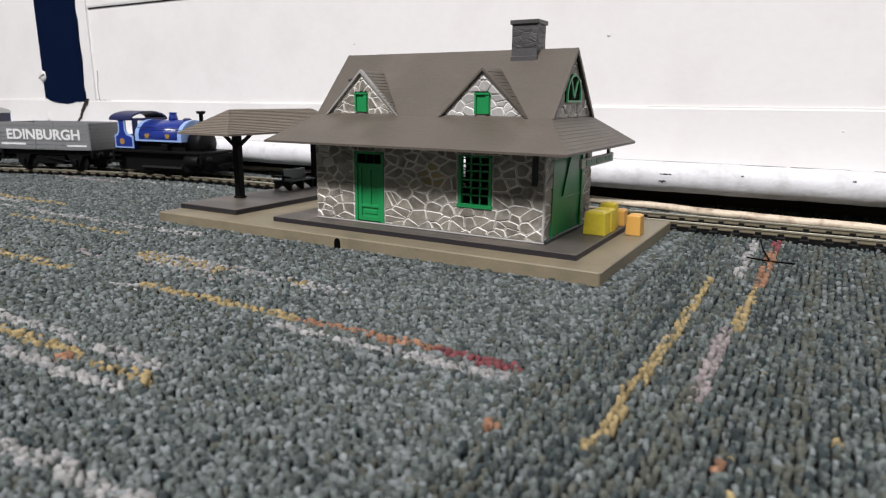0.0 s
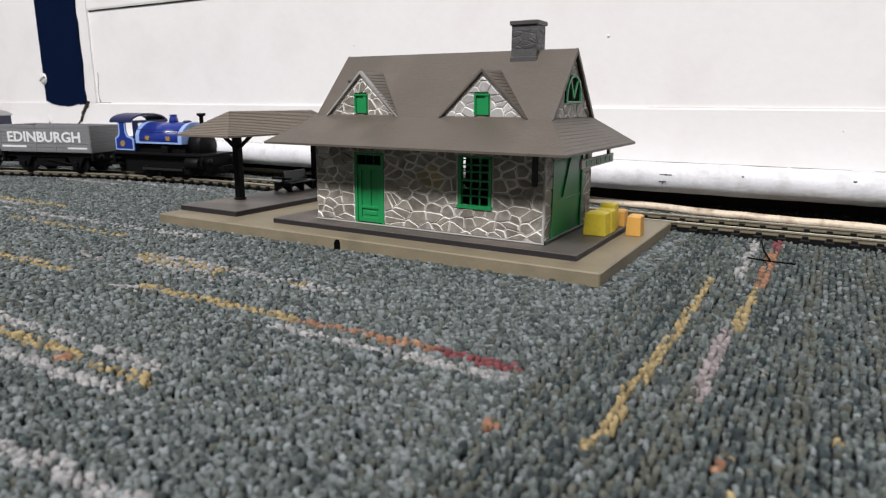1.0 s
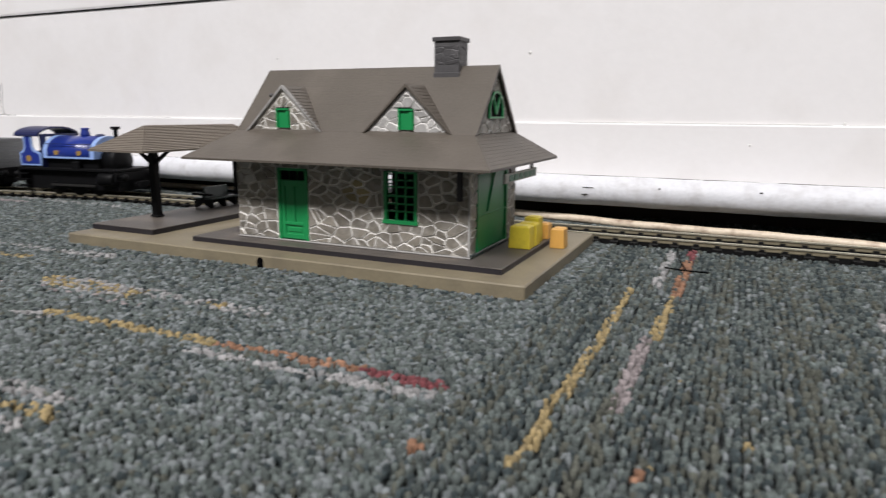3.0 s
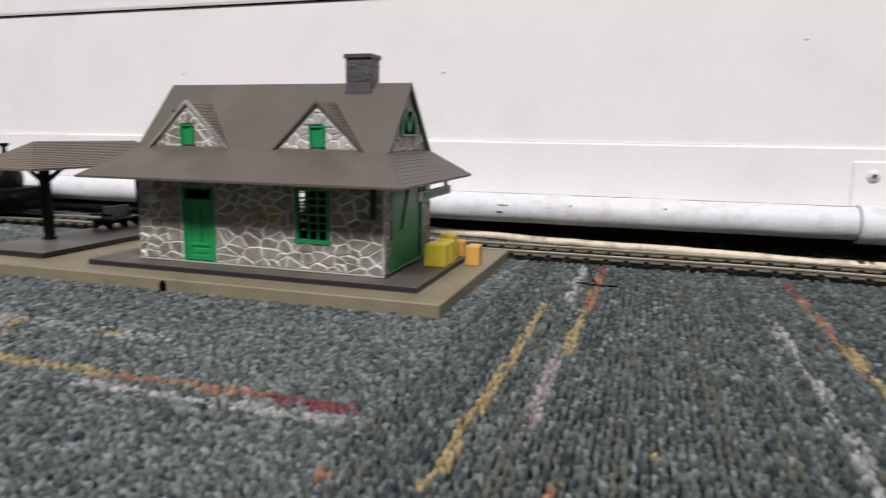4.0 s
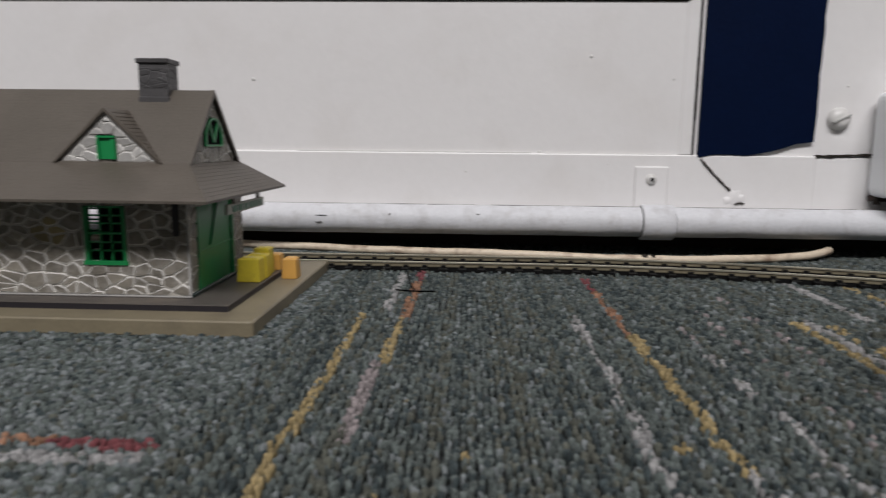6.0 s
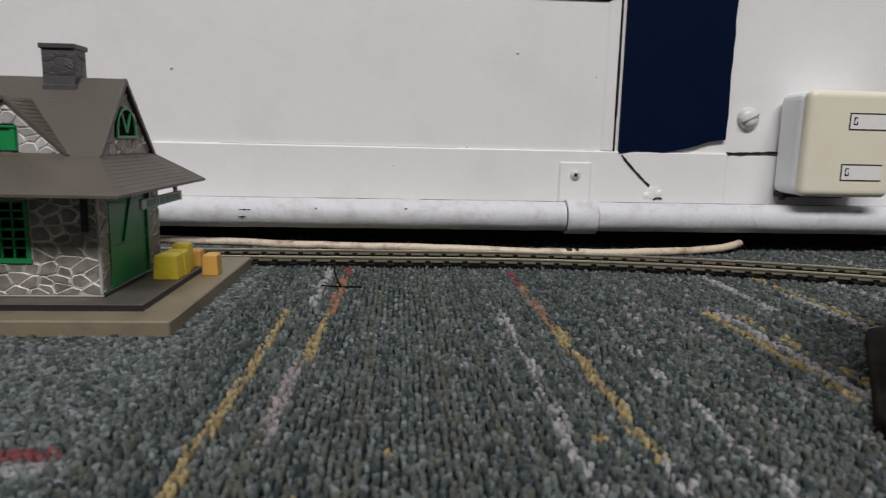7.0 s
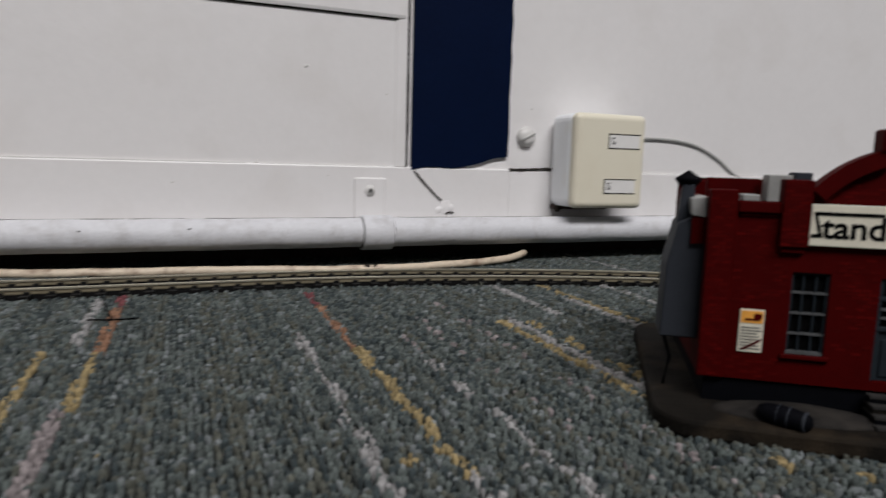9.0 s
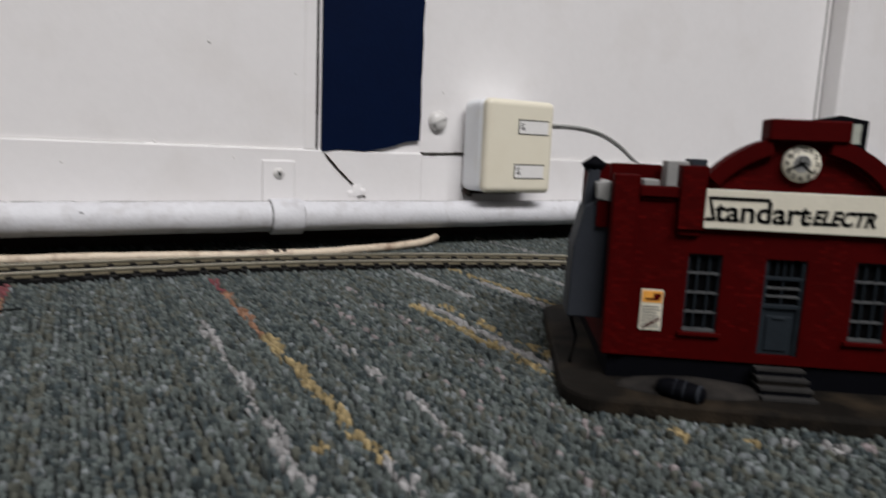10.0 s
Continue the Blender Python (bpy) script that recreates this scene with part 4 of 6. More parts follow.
def build_station():
    st = thing("station_building", "grey stone model station with green doors and a brown-grey roof", "model building")
    XL, XR, YF, YB, ZF = -0.1625, -0.0728, 0.1832, 0.2264, 0.0058
    YC, ZTOP = 0.2048, 0.0340
    # base plate; a black plug in its front edge paints the hollow of a cable notch
    bp = [(-0.2325, 0.1660), (-0.0493, 0.1660), (-0.0493, 0.2555), (-0.2325, 0.2555)]
    base = part("base_plate", prism(bp, "z", -0.0006, 0.0039, 0.0004), TAN, st, "tan plastic base plate")
    part("notch", prism([(-0.1407, -0.0006), (-0.1407, 0.0020), (-0.1403, 0.0029), (-0.1396, 0.0033), (-0.1388, 0.0031), (-0.1384, 0.0022), (-0.1384, -0.0006)], "y", 0.1656, 0.1672), INK, base, "black plug standing for a shaded wire notch")
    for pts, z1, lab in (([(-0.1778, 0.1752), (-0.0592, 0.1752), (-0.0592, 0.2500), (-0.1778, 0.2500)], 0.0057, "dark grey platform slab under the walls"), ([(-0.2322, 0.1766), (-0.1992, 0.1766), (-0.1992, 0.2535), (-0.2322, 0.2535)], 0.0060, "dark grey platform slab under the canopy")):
        # slab sides coloured near black for their shade; the thin top stays paler
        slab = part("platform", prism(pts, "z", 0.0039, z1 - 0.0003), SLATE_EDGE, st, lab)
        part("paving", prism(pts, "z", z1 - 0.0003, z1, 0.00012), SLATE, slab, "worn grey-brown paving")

    # walls
    door, win = (-0.1448, ZF, -0.1322, 0.0312), (-0.1026, 0.0156, -0.0906, 0.0318)
    t = 0.0016
    front = part("front_wall", holed(XL, XR, 0.0057, ZTOP, [(door[0], 0.0050, *door[2:]), win], lambda a, z, k: (a, YF + k * t, z)), JOINT, st, "rubble stone wall with white joints")
    side_door = (0.1886, ZF, 0.2166, 0.0312)
    side = part("side_wall", holed(YF + t, YB, 0.0057, ZTOP, [(side_door[0], 0.0050, *side_door[2:])], lambda a, z, k: (XR - k * t, a, z)), JOINT, st)
    part("side_wall", box(XL, YF + t, 0.0057, XL + t, YB, ZTOP), JOINT, st)
    bwin = (-0.1305, 0.0150, -0.1226, 0.0300)
    back = part("back_wall", holed(XL + t, XR - t, 0.0057, ZTOP, [bwin], lambda a, z, k: (a, YB - k * t, z)), STONE, st)
    part("muntin", boxes([(-0.1275, YB - 0.0010, 0.0150, -0.1270, YB - 0.0004, 0.0300), (-0.1305, YB - 0.0010, 0.0187, -0.1226, YB - 0.0004, 0.0192), (-0.1305, YB - 0.0010, 0.0224, -0.1226, YB - 0.0004, 0.0230), (-0.1305, YB - 0.0010, 0.0262, -0.1226, YB - 0.0004, 0.0267)]), GREEN, back)
    lay_stones(rubble([(XL, ZF + 0.0006), (XR, ZF + 0.0006), (XR, ZTOP), (XL, ZTOP)], 0.0045, 0.0029, 0.00027, [(door[0] - 0.0003, door[1], door[2] + 0.0003, door[3]), (win[0] - 0.0004, win[1] - 0.0008, win[2] + 0.0004, win[3])], 11), "y", YF, -1, front, STONE, 3, stains=[(-0.1130, 0.0240, 0.0034, STAINED), (-0.1100, 0.0215, 0.0022, STAINED), (-0.1590, 0.0285, 0.0030, PALE_STONE)])
    lay_stones(rubble([(YF, ZF + 0.0004), (YB, ZF + 0.0004), (YB, ZTOP), (YF, ZTOP)], 0.0044, 0.0031, 0.00027, [(side_door[0], side_door[1], side_door[2], side_door[3])], 12), "x", XR, 1, side, STONE, 4)
    part("foot_course", box(XL - 0.0006, YF - 0.0007, 0.0057, XR + 0.0006, YF, 0.0063, 0.0002), PALE_STONE, front, "dusty pale bottom course")
    part("quoin_edge", box(XR - 0.0004, YF - 0.0005, 0.0063, XR + 0.0004, YF + 0.0003, 0.0270, 0.0002), PALE_STONE, front, "pale worn wall corner")

    # panelled front door with a dark fanlight
    d = part("door", box(door[0], YF + 0.0006, door[1], door[2], YF + 0.0013, door[3]), GREEN, st, "bright green panelled door")
    x0, x1 = door[0], door[2]
    part("door_frame", boxes([(x0, YF - 0.0004, ZF, x0 + 0.0011, YF + 0.0009, 0.0312), (x1 - 0.0011, YF - 0.0004, ZF, x1, YF + 0.0009, 0.0312), (x0, YF - 0.0002, 0.0264, x1, YF + 0.0009, 0.0270), (x0, YF - 0.0004, 0.0303, x1, YF + 0.0009, 0.0312)], 0.0001), GREEN, d)
    part("rail", boxes([(x0 + 0.0011, YF + 0.0001, 0.0066, x0 + 0.0026, YF + 0.0008, 0.0264), (x1 - 0.0026, YF + 0.0001, 0.0066, x1 - 0.0011, YF + 0.0008, 0.0264), (x0 + 0.0026, YF + 0.0001, 0.0066, x1 - 0.0026, YF + 0.0008, 0.0082), (x0 + 0.0026, YF + 0.0001, 0.0114, x1 - 0.0026, YF + 0.0008, 0.0124), (x0 + 0.0026, YF + 0.0001, 0.0250, x1 - 0.0026, YF + 0.0008, 0.0264), ((x0 + x1) / 2 - 0.0004, YF + 0.0001, 0.0124, (x0 + x1) / 2 + 0.0004, YF + 0.0008, 0.0250)], 0.0001), GREEN, d)
    part("panel", box(x0 + 0.0034, YF + 0.0003, 0.0090, x1 - 0.0034, YF + 0.0009, 0.0106, 0.0002), GREEN, d)
    part("fanlight", boxes([(x0 + 0.0012, YF + 0.0004, 0.0271, x0 + 0.0044, YF + 0.0008, 0.0302), (x0 + 0.0048, YF + 0.0004, 0.0271, x1 - 0.0048, YF + 0.0008, 0.0302), (x1 - 0.0044, YF + 0.0004, 0.0271, x1 - 0.0012, YF + 0.0008, 0.0302)]), INK, d, "dark fanlight panes")
    # sash window, open to the inside
    x0, z0, x1, z1 = win
    w = part("window_frame", boxes([(x0, YF - 0.0004, z0, x0 + 0.0011, YF + 0.0013, z1), (x1 - 0.0011, YF - 0.0004, z0, x1, YF + 0.0013, z1), (x0 - 0.0004, YF - 0.0007, z0 - 0.0007, x1 + 0.0004, YF + 0.0013, z0 + 0.0005), (x0, YF - 0.0004, z1 - 0.0006, x1, YF + 0.0013, z1), (x0 + 0.0011, YF + 0.0001, 0.0236, x1 - 0.0011, YF + 0.0010, 0.0243)], 0.0001), GREEN, st, "green sash window frame")
    for k in (1, 2):
        xm = x0 + 0.0011 + k * (x1 - x0 - 0.0022) / 3
        part("muntin", box(xm - 0.00026, YF + 0.0002, z0 + 0.0005, xm + 0.00026, YF + 0.0009, z1 - 0.0006), GREEN, w)
    for z in (0.0190, 0.0214, 0.0268, 0.0290):
        part("muntin", box(x0 + 0.0011, YF + 0.0002, z - 0.00024, x1 - 0.0011, YF + 0.0009, z + 0.00024), GREEN, w)
    # sliding freight door with diagonal boards
    g = part("freight_door", box(XR - 0.0010, side_door[0], ZF, XR + 0.0002, side_door[2], side_door[3]), GREEN, st, "green boarded freight door")
    y0, y1 = side_door[0], side_door[2]
    part("door_board", prism([(y0 + 0.0150, 0.0312), (y0 + 0.0163, 0.0312), (y0 + 0.0100, 0.0190), (y0 + 0.0088, 0.0190)], "x", XR + 0.0002, XR + 0.0007), GREEN, g)
    part("door_board", boxes([(XR + 0.0002, y0, 0.0066, XR + 0.0006, y0 + 0.0014, 0.0312), (XR + 0.0002, y1 - 0.0016, 0.0066, XR + 0.0008, y1, 0.0312), (XR + 0.0002, y0, 0.0176, XR + 0.0005, y1, 0.0184)], 0.0001), GREEN, g)
    part("door_sill", box(XR - 0.0002, YF, 0.0057, XR + 0.0009, YB, 0.0069, 0.0002), BENCH_GREEN, g, "dark sill under the freight door")
    part("downpipe", box(XR - 0.0040, YF - 0.0012, 0.0235, XR - 0.0022, YF - 0.0001, 0.0335, 0.0003), SLATE_EDGE, st, "short dark bracket under the eave")

    # skirt roof all round, hipped at the corners
    ex0, ex1, ey0, ey1, ez = -0.1740, -0.0612, 0.1688, 0.2408, 0.0346
    ix0, ix1, iy0, iy1, iz = XL - 0.0004, XR + 0.0004, 0.1853, 0.2243, 0.0436
    bm = bmesh.new()
    E = [(ex0, ey0, ez), (ex1, ey0, ez), (ex1, ey1, ez), (ex0, ey1, ez)]
    I = [(ix0, iy0, iz), (ix1, iy0, iz), (ix1, iy1, iz), (ix0, iy1, iz)]
    for k in range(4):
        k2 = (k + 1) % 4
        shingled(bm, E[k], E[k2], I[k2], I[k], 10, 0.000008 if k != 1 else 0.00006)
    low = [bm.verts.new((p[0], p[1], p[2] - 0.0007)) for p in E]
    top = [bm.verts.new(p) for p in E]
    for k in range(4):
        bm.faces.new((low[k], low[(k + 1) % 4], top[(k + 1) % 4], top[k]))
    inner = [bm.verts.new((p[0], p[1], 0.0342)) for p in ((XL + 0.001, YF + 0.001), (XR - 0.001, YF + 0.001), (XR - 0.001, YB - 0.001), (XL + 0.001, YB - 0.001))]
    for k in range(4):
        bm.faces.new((low[k], inner[k], inner[(k + 1) % 4], low[(k + 1) % 4]))
    part("skirt_roof", bm, ROOF, st, "brown-grey shingled skirt roof")

    # steep main roof
    rz, rx0, rx1 = 0.0652, -0.1634, -0.0729
    bm = bmesh.new()
    shingled(bm, (ix0 - 0.0004, iy0, iz), (ix1 + 0.0006, iy0, iz), (rx1 + 0.0006, YC, rz), (rx0, YC, rz), 24, 0.000012)
    shingled(bm, (ix1 + 0.0006, iy1, iz), (ix0 - 0.0004, iy1, iz), (rx0, YC, rz), (rx1 + 0.0006, YC, rz), 14, 0.00012)
    part("main_roof", bm, ROOF, st, "steep brown-grey gabled roof")
    for x in (ix1 - 0.0002, ix0 - 0.0004):
        for s in (-1, 1):
            a, b = (YC + s * 0.0195, iz - 0.0002), (YC, rz - 0.0002)
            ny, nz = s * 0.742, 0.67
            part("verge", prism([(a[0] - ny * 0.0011, a[1] - nz * 0.0011), (a[0] + ny * 0.0002, a[1] + nz * 0.0002), (b[0], b[1] + 0.0003), (b[0], b[1] - 0.0014)], "x", x, x + 0.0008), ROOF, st, "thin roof verge")

    # gables
    for x, out in ((XR, 1), (XL, -1)):
        gw = part("gable", prism([(YC - 0.0190, iz - 0.001), (YC + 0.0190, iz - 0.001), (YC, rz - 0.0010)], "x", x - 0.0010 * out, x - 0.0004 * out), JOINT, st)
        if out > 0:
            lay_stones(rubble([(YC - 0.0182, iz), (YC + 0.0182, iz), (YC, rz - 0.0022)], 0.0042, 0.0030, 0.00027, [(0.1970, 0.0480, 0.2115, 0.0572)], 15), "x", x - 0.0004, 1, gw, STONE, 6)
            # arched window with crossing bars
            yc, zc, r = 0.2042, 0.0505, 0.0066
            arch = [(yc - r, 0.0484), (yc + r, 0.0484)] + [(yc + r * math.cos(a), zc + r * math.sin(a)) for a in [k * math.pi / 14 for k in range(15)]]
            # black plate paints the shadow within; the gable is not cut open
            part("arch_pane", prism(arch, "x", x - 0.0003, x + 0.00015), INK, gw, "black pane painted for the shadow inside the arch")
            bm = bmesh.new()
            ring = [(yc - r, 0.0484)] + [(yc + r * math.cos(a), zc + r * math.sin(a)) for a in [math.pi - k * math.pi / 14 for k in range(15)]] + [(yc + r, 0.0484)]
            inn = [(yc + (p[0] - yc) * 0.90, max(0.0490, zc + (p[1] - zc) * 0.90)) for p in ring]
            vs = [[bm.verts.new((xx, p[0], p[1])) for p in pl] for pl in (ring, inn) for xx in (x - 0.0002, x + 0.0007)]
            n = len(ring)
            for i in range(n):
                j = (i + 1) % n
                bm.faces.new((vs[1][i], vs[1][j], vs[3][j], vs[3][i]))
                bm.faces.new((vs[0][i], vs[0][j], vs[1][j], vs[1][i]))
                bm.faces.new((vs[2][i], vs[2][j], vs[3][j], vs[3][i]))
            bmesh.ops.recalc_face_normals(bm, faces=bm.faces)
            aw = part("arch_frame", bm, GREEN, gw, "green arched window frame")
            for sgn in (-1, 1):
                part("muntin", prism([(yc - 0.0004, 0.0496), (yc + 0.0004, 0.0496), (yc + sgn * 0.0034 + 0.0004, 0.0560), (yc + sgn * 0.0034 - 0.0004, 0.0560)], "x", x + 0.0001, x + 0.0006), GREEN, gw)

    # dormers
    for k, xa in enumerate((-0.1431, -0.0957)):
        hw, za, zb, yf = 0.0157, 0.0587, 0.0436, 0.1858
        hole = (xa - 0.0026, 0.0447, xa + 0.0026, 0.0512)
        face = part("dormer_face", prism([(xa - hw + 0.0008, zb), (xa + hw - 0.0008, zb), (xa, za - 0.0009)], "y", yf + 0.0002, yf + 0.0010), PALE_STONE if k else JOINT, st, "stone dormer front with pale joints")
        lay_stones(rubble([(xa - hw + 0.0022, zb + 0.0003), (xa + hw - 0.0022, zb + 0.0003), (xa, za - 0.0024)], 0.0035, 0.0024, 0.00027, [(hole[0] - 0.0003, zb, hole[2] + 0.0003, hole[3] + 0.0003)], 21 + k), "y", yf + 0.0002, -1, face, PALE_STONE if k else STONE, 7 + k)
        dw = part("dormer_window", boxes([(hole[0], yf - 0.0003, hole[1], hole[2], yf + 0.0001, hole[3])]), GREEN, face, "small green dormer window")
        part("frame", boxes([(hole[0], yf - 0.0009, hole[1], hole[0] + 0.0006, yf - 0.0003, hole[3]), (hole[2] - 0.0014, yf - 0.0007, hole[1], hole[2] - 0.0002, yf - 0.0003, hole[3]), (hole[0], yf - 0.0010, hole[3] - 0.0006, hole[2], yf - 0.0003, hole[3])]), GREEN, face)
        # black strip painted as the shadow at the window head
        part("shade", box(hole[0] + 0.0003, yf - 0.00095, hole[3] - 0.0002, hole[2] - 0.0003, yf - 0.0002, hole[3] + 0.0003), INK, face)
        bm = bmesh.new()
        ridge_y = YC - (rz - za) / 1.1077
        for s in (-1, 1):
            e0, e1 = (xa + s * hw, yf - 0.0008, zb), (xa + s * hw, iy0 + 0.0006, zb)
            shingled(bm, e0, e1, (xa, ridge_y + 0.0006, za), (xa, yf - 0.0008, za), 14, 0.00011)
        part("dormer_roof", bm, ROOF, st, "shingled dormer roof")
        bm = bmesh.new()
        for s in (-1, 1):
            v = [(xa + s * hw, zb), (xa + s * (hw - 0.0007), zb), (xa, za - 0.0008), (xa, za + 0.0002)]
            lo = [bm.verts.new((p[0], yf - 0.0009, p[1])) for p in v]
            hi = [bm.verts.new((p[0], yf + 0.0008, p[1])) for p in v]
            bm.faces.new(lo)
            for i in range(4):
                bm.faces.new((lo[i], lo[(i + 1) % 4], hi[(i + 1) % 4], hi[i]))
        bmesh.ops.recalc_face_normals(bm, faces=bm.faces)
        part("bargeboard", bm, PALE_STONE if k == 0 else ROOF, face, "thin bargeboard along the dormer gable")
    part("ridge_knob", turned([(0.0006, 0), (0.0009, 0.0006), (0.0004, 0.0012)], "z", (-0.1478, 0.1856, 0.0550), 8), CHIMNEY, st)

    # chimney of coursed stone
    ch = part("chimney", box(-0.0936, 0.2018, 0.0590, -0.0848, 0.2088, 0.0728), CHIMNEY, st, "dark stone chimney")
    part("cap", box(-0.0942, 0.2012, 0.0728, -0.0842, 0.2094, 0.0742, 0.0002), CHIMNEY, ch)
    part("flashing", box(-0.0939, 0.2014, 0.0600, -0.0845, 0.2024, 0.0630, 0.0002), CHIMNEY, ch)
    lay_stones(rubble([(-0.0935, 0.0655), (-0.0849, 0.0655), (-0.0849, 0.0715), (-0.0935, 0.0715)], 0.0030, 0.0016, 0.00015, (), 31), "y", 0.2018, -1, ch, CHIMNEY, 9)
    lay_stones(rubble([(0.2019, 0.0655), (0.2087, 0.0655), (0.2087, 0.0715), (0.2019, 0.0715)], 0.0034, 0.0018, 0.00015, (), 32), "x", -0.0848, 1, ch, CHIMNEY, 10)

    # hanging name board, its writing too worn to read
    sg = part("sign_board", box(-0.0660, 0.1935, 0.0284, -0.0651, 0.2275, 0.0314, 0.0002), SIGN, st, "worn pale name board under the eave")
    for a, b in ((0.1975, 0.2015), (0.2025, 0.2065), (0.2080, 0.2110), (0.2125, 0.2165), (0.2175, 0.2215), (0.2225, 0.2250)):
        part("letter_bar", box(-0.0652, a, 0.0289, -0.06495, b, 0.0308), SIGN_BAR, sg)
    for y in (0.1990, 0.2215):
        part("hanger", box(-0.0659, y, 0.0312, -0.0652, y + 0.0022, 0.0346), SLATE, sg)

    # platform canopy on two posts
    px = -0.2185
    cn = part("canopy_roof", bmesh.new(), CANOPY, st, "ribbed brown-grey canopy roof")
    bm = bmesh.new()
    cz, cr, x0, x1, y0, y1 = 0.0350, 0.0444, px - 0.0140, px + 0.0159, 0.1781, 0.2600
    C = [(x0, y0, cz), (x1, y0, cz), (x1, y1, cz), (x0, y1, cz)]
    ra, rb = (px, y0 + 0.0159, cr), (px, y1 - 0.0159, cr)
    shingled(bm, C[0], C[1], ra, ra, 16, 0.00022)
    shingled(bm, C[1], C[2], rb, ra, 16, 0.00022)
    shingled(bm, C[2], C[3], rb, rb, 16, 0.00022)
    shingled(bm, C[3], C[0], ra, rb, 16, 0.00022)
    lo = [bm.verts.new((p[0], p[1], p[2] - 0.0006)) for p in C]
    hi = [bm.verts.new(p) for p in C]
    bm.faces.new(lo)
    for k in range(4):
        bm.faces.new((lo[k], lo[(k + 1) % 4], hi[(k + 1) % 4], hi[k]))
    bm.to_mesh(cn.data)
    bm.free()
    for y, px in ((0.2005, -0.2226), (0.2500, -0.2222)):
        post = part("post", box(px - 0.0016, y - 0.0016, 0.0060, px + 0.0016, y + 0.0016, 0.0345, 0.0003), BLACK, st, "black canopy post")
        part("post_foot", box(px - 0.0022, y - 0.0022, 0.0060, px + 0.0022, y + 0.0022, 0.0070, 0.0005), BLACK, post)
        for s in (-1, 1):
            part("brace", prism([(px + s * 0.0014, 0.0282), (px + s * 0.0014, 0.0296), (px + s * 0.0088, 0.0346), (px + s * 0.0104, 0.0346)], "y", y - 0.0008, y + 0.0008), BLACK, post)
    return st


def build_bench():
    b = thing("bench", "dark green slatted double bench on the canopy platform", "bench")
    y0, y1, xc = 0.2285, 0.2465, -0.2250
    for s in (-1, 1):
        part("seat", box(xc + s * 0.0034 - 0.0026, y0, 0.0100, xc + s * 0.0034 + 0.0026, y1, 0.0107, 0.0002), BENCH_GREEN, b)
    part("backrest", prism([(xc - 0.0012, 0.0107), (xc + 0.0012, 0.0107), (xc + 0.0004, 0.0155), (xc - 0.0004, 0.0155)], "y", y0 + 0.0015, y1 - 0.0015), BENCH_GREEN, b)
    for y in (y0 + 0.0006, (y0 + y1) / 2, y1 - 0.0018):
        part("leg", prism([(xc - 0.0052, 0.0061), (xc - 0.0038, 0.0061), (xc, 0.0082), (xc + 0.0038, 0.0061), (xc + 0.0052, 0.0061), (xc + 0.0054, 0.0102), (xc - 0.0054, 0.0102)], "y", y, y + 0.0012), BLACK, b)
    for y in (y0, y1 - 0.0008):
        part("armrest", prism([(xc - 0.0060, 0.0118), (xc + 0.0060, 0.0118), (xc + 0.0060, 0.0128), (xc - 0.0060, 0.0128)], "y", y, y + 0.0008), BLACK, b)


def build_crates():
    def crate(name, x0, y0, z0, x1, y1, z1, material, label, turn=0.0, notch=True):
        t = thing(name, label, "crate", "crates on the platform", ((x0 + x1) / 2, (y0 + y1) / 2, z0), turn)
        hx, hy, h = (x1 - x0) / 2, (y1 - y0) / 2, z1 - z0
        bm = bmesh.new()
        lo = [bm.verts.new((sx * hx, sy * hy, 0)) for sx, sy in ((-1, -1), (1, -1), (1, 1), (-1, 1))]
        hi = [bm.verts.new((sx * hx * 0.90, sy * hy * 0.92, h)) for sx, sy in ((-1, -1), (1, -1), (1, 1), (-1, 1))]
        bm.faces.new(lo[::-1])
        bm.faces.new(hi)
        for k in range(4):
            bm.faces.new((lo[k], lo[(k + 1) % 4], hi[(k + 1) % 4], hi[k]))
        soften(bm, 0.00035, 2)
        part("body", bm, material, t)
        part("rim", box(-hx * 0.72, -hy * 0.74, h - 0.0002, hx * 0.72, hy * 0.74, h + 0.00025, 0.0002), material, t)
        return t

    top = 0.0057
    crate("crate", -0.0676, 0.2052, top, -0.0600, 0.2116, 0.0132, YELLOW, "yellow plastic crate on the dark platform edge")
    crate("crate", -0.0668, 0.2119, top, -0.0598, 0.2172, 0.0133, YELLOW, "yellow plastic crate behind another crate")
    crate("crate", -0.0664, 0.2178, top, -0.0606, 0.2232, 0.0146, YELLOW, "tall yellow plastic crate by the freight door")
    crate("crate", -0.0574, 0.2200, 0.0039, -0.0522, 0.2258, 0.0108, ORANGE, "pale orange plastic crate on the tan base")
    crate("crate", -0.0645, 0.2262, top, -0.0594, 0.2315, 0.0112, ORANGE, "pale orange plastic crate behind another crate")


def build_pin():
    p = thing("bent_pin", "small dark bent wire pin stuck in the carpet", "pin")
    part("wire", tube([(-0.0170, 0.2470, 0.0020), (-0.0150, 0.2330, 0.0014), (-0.0118, 0.2190, 0.0008)], 0.00028, 6), INK, p)
    part("wire", tube([(-0.0185, 0.2200, 0.0010), (-0.0118, 0.2185, 0.0009), (-0.0050, 0.2195, 0.0007)], 0.00028, 6), INK, p)


build_station()
build_bench()
build_crates()
build_pin()


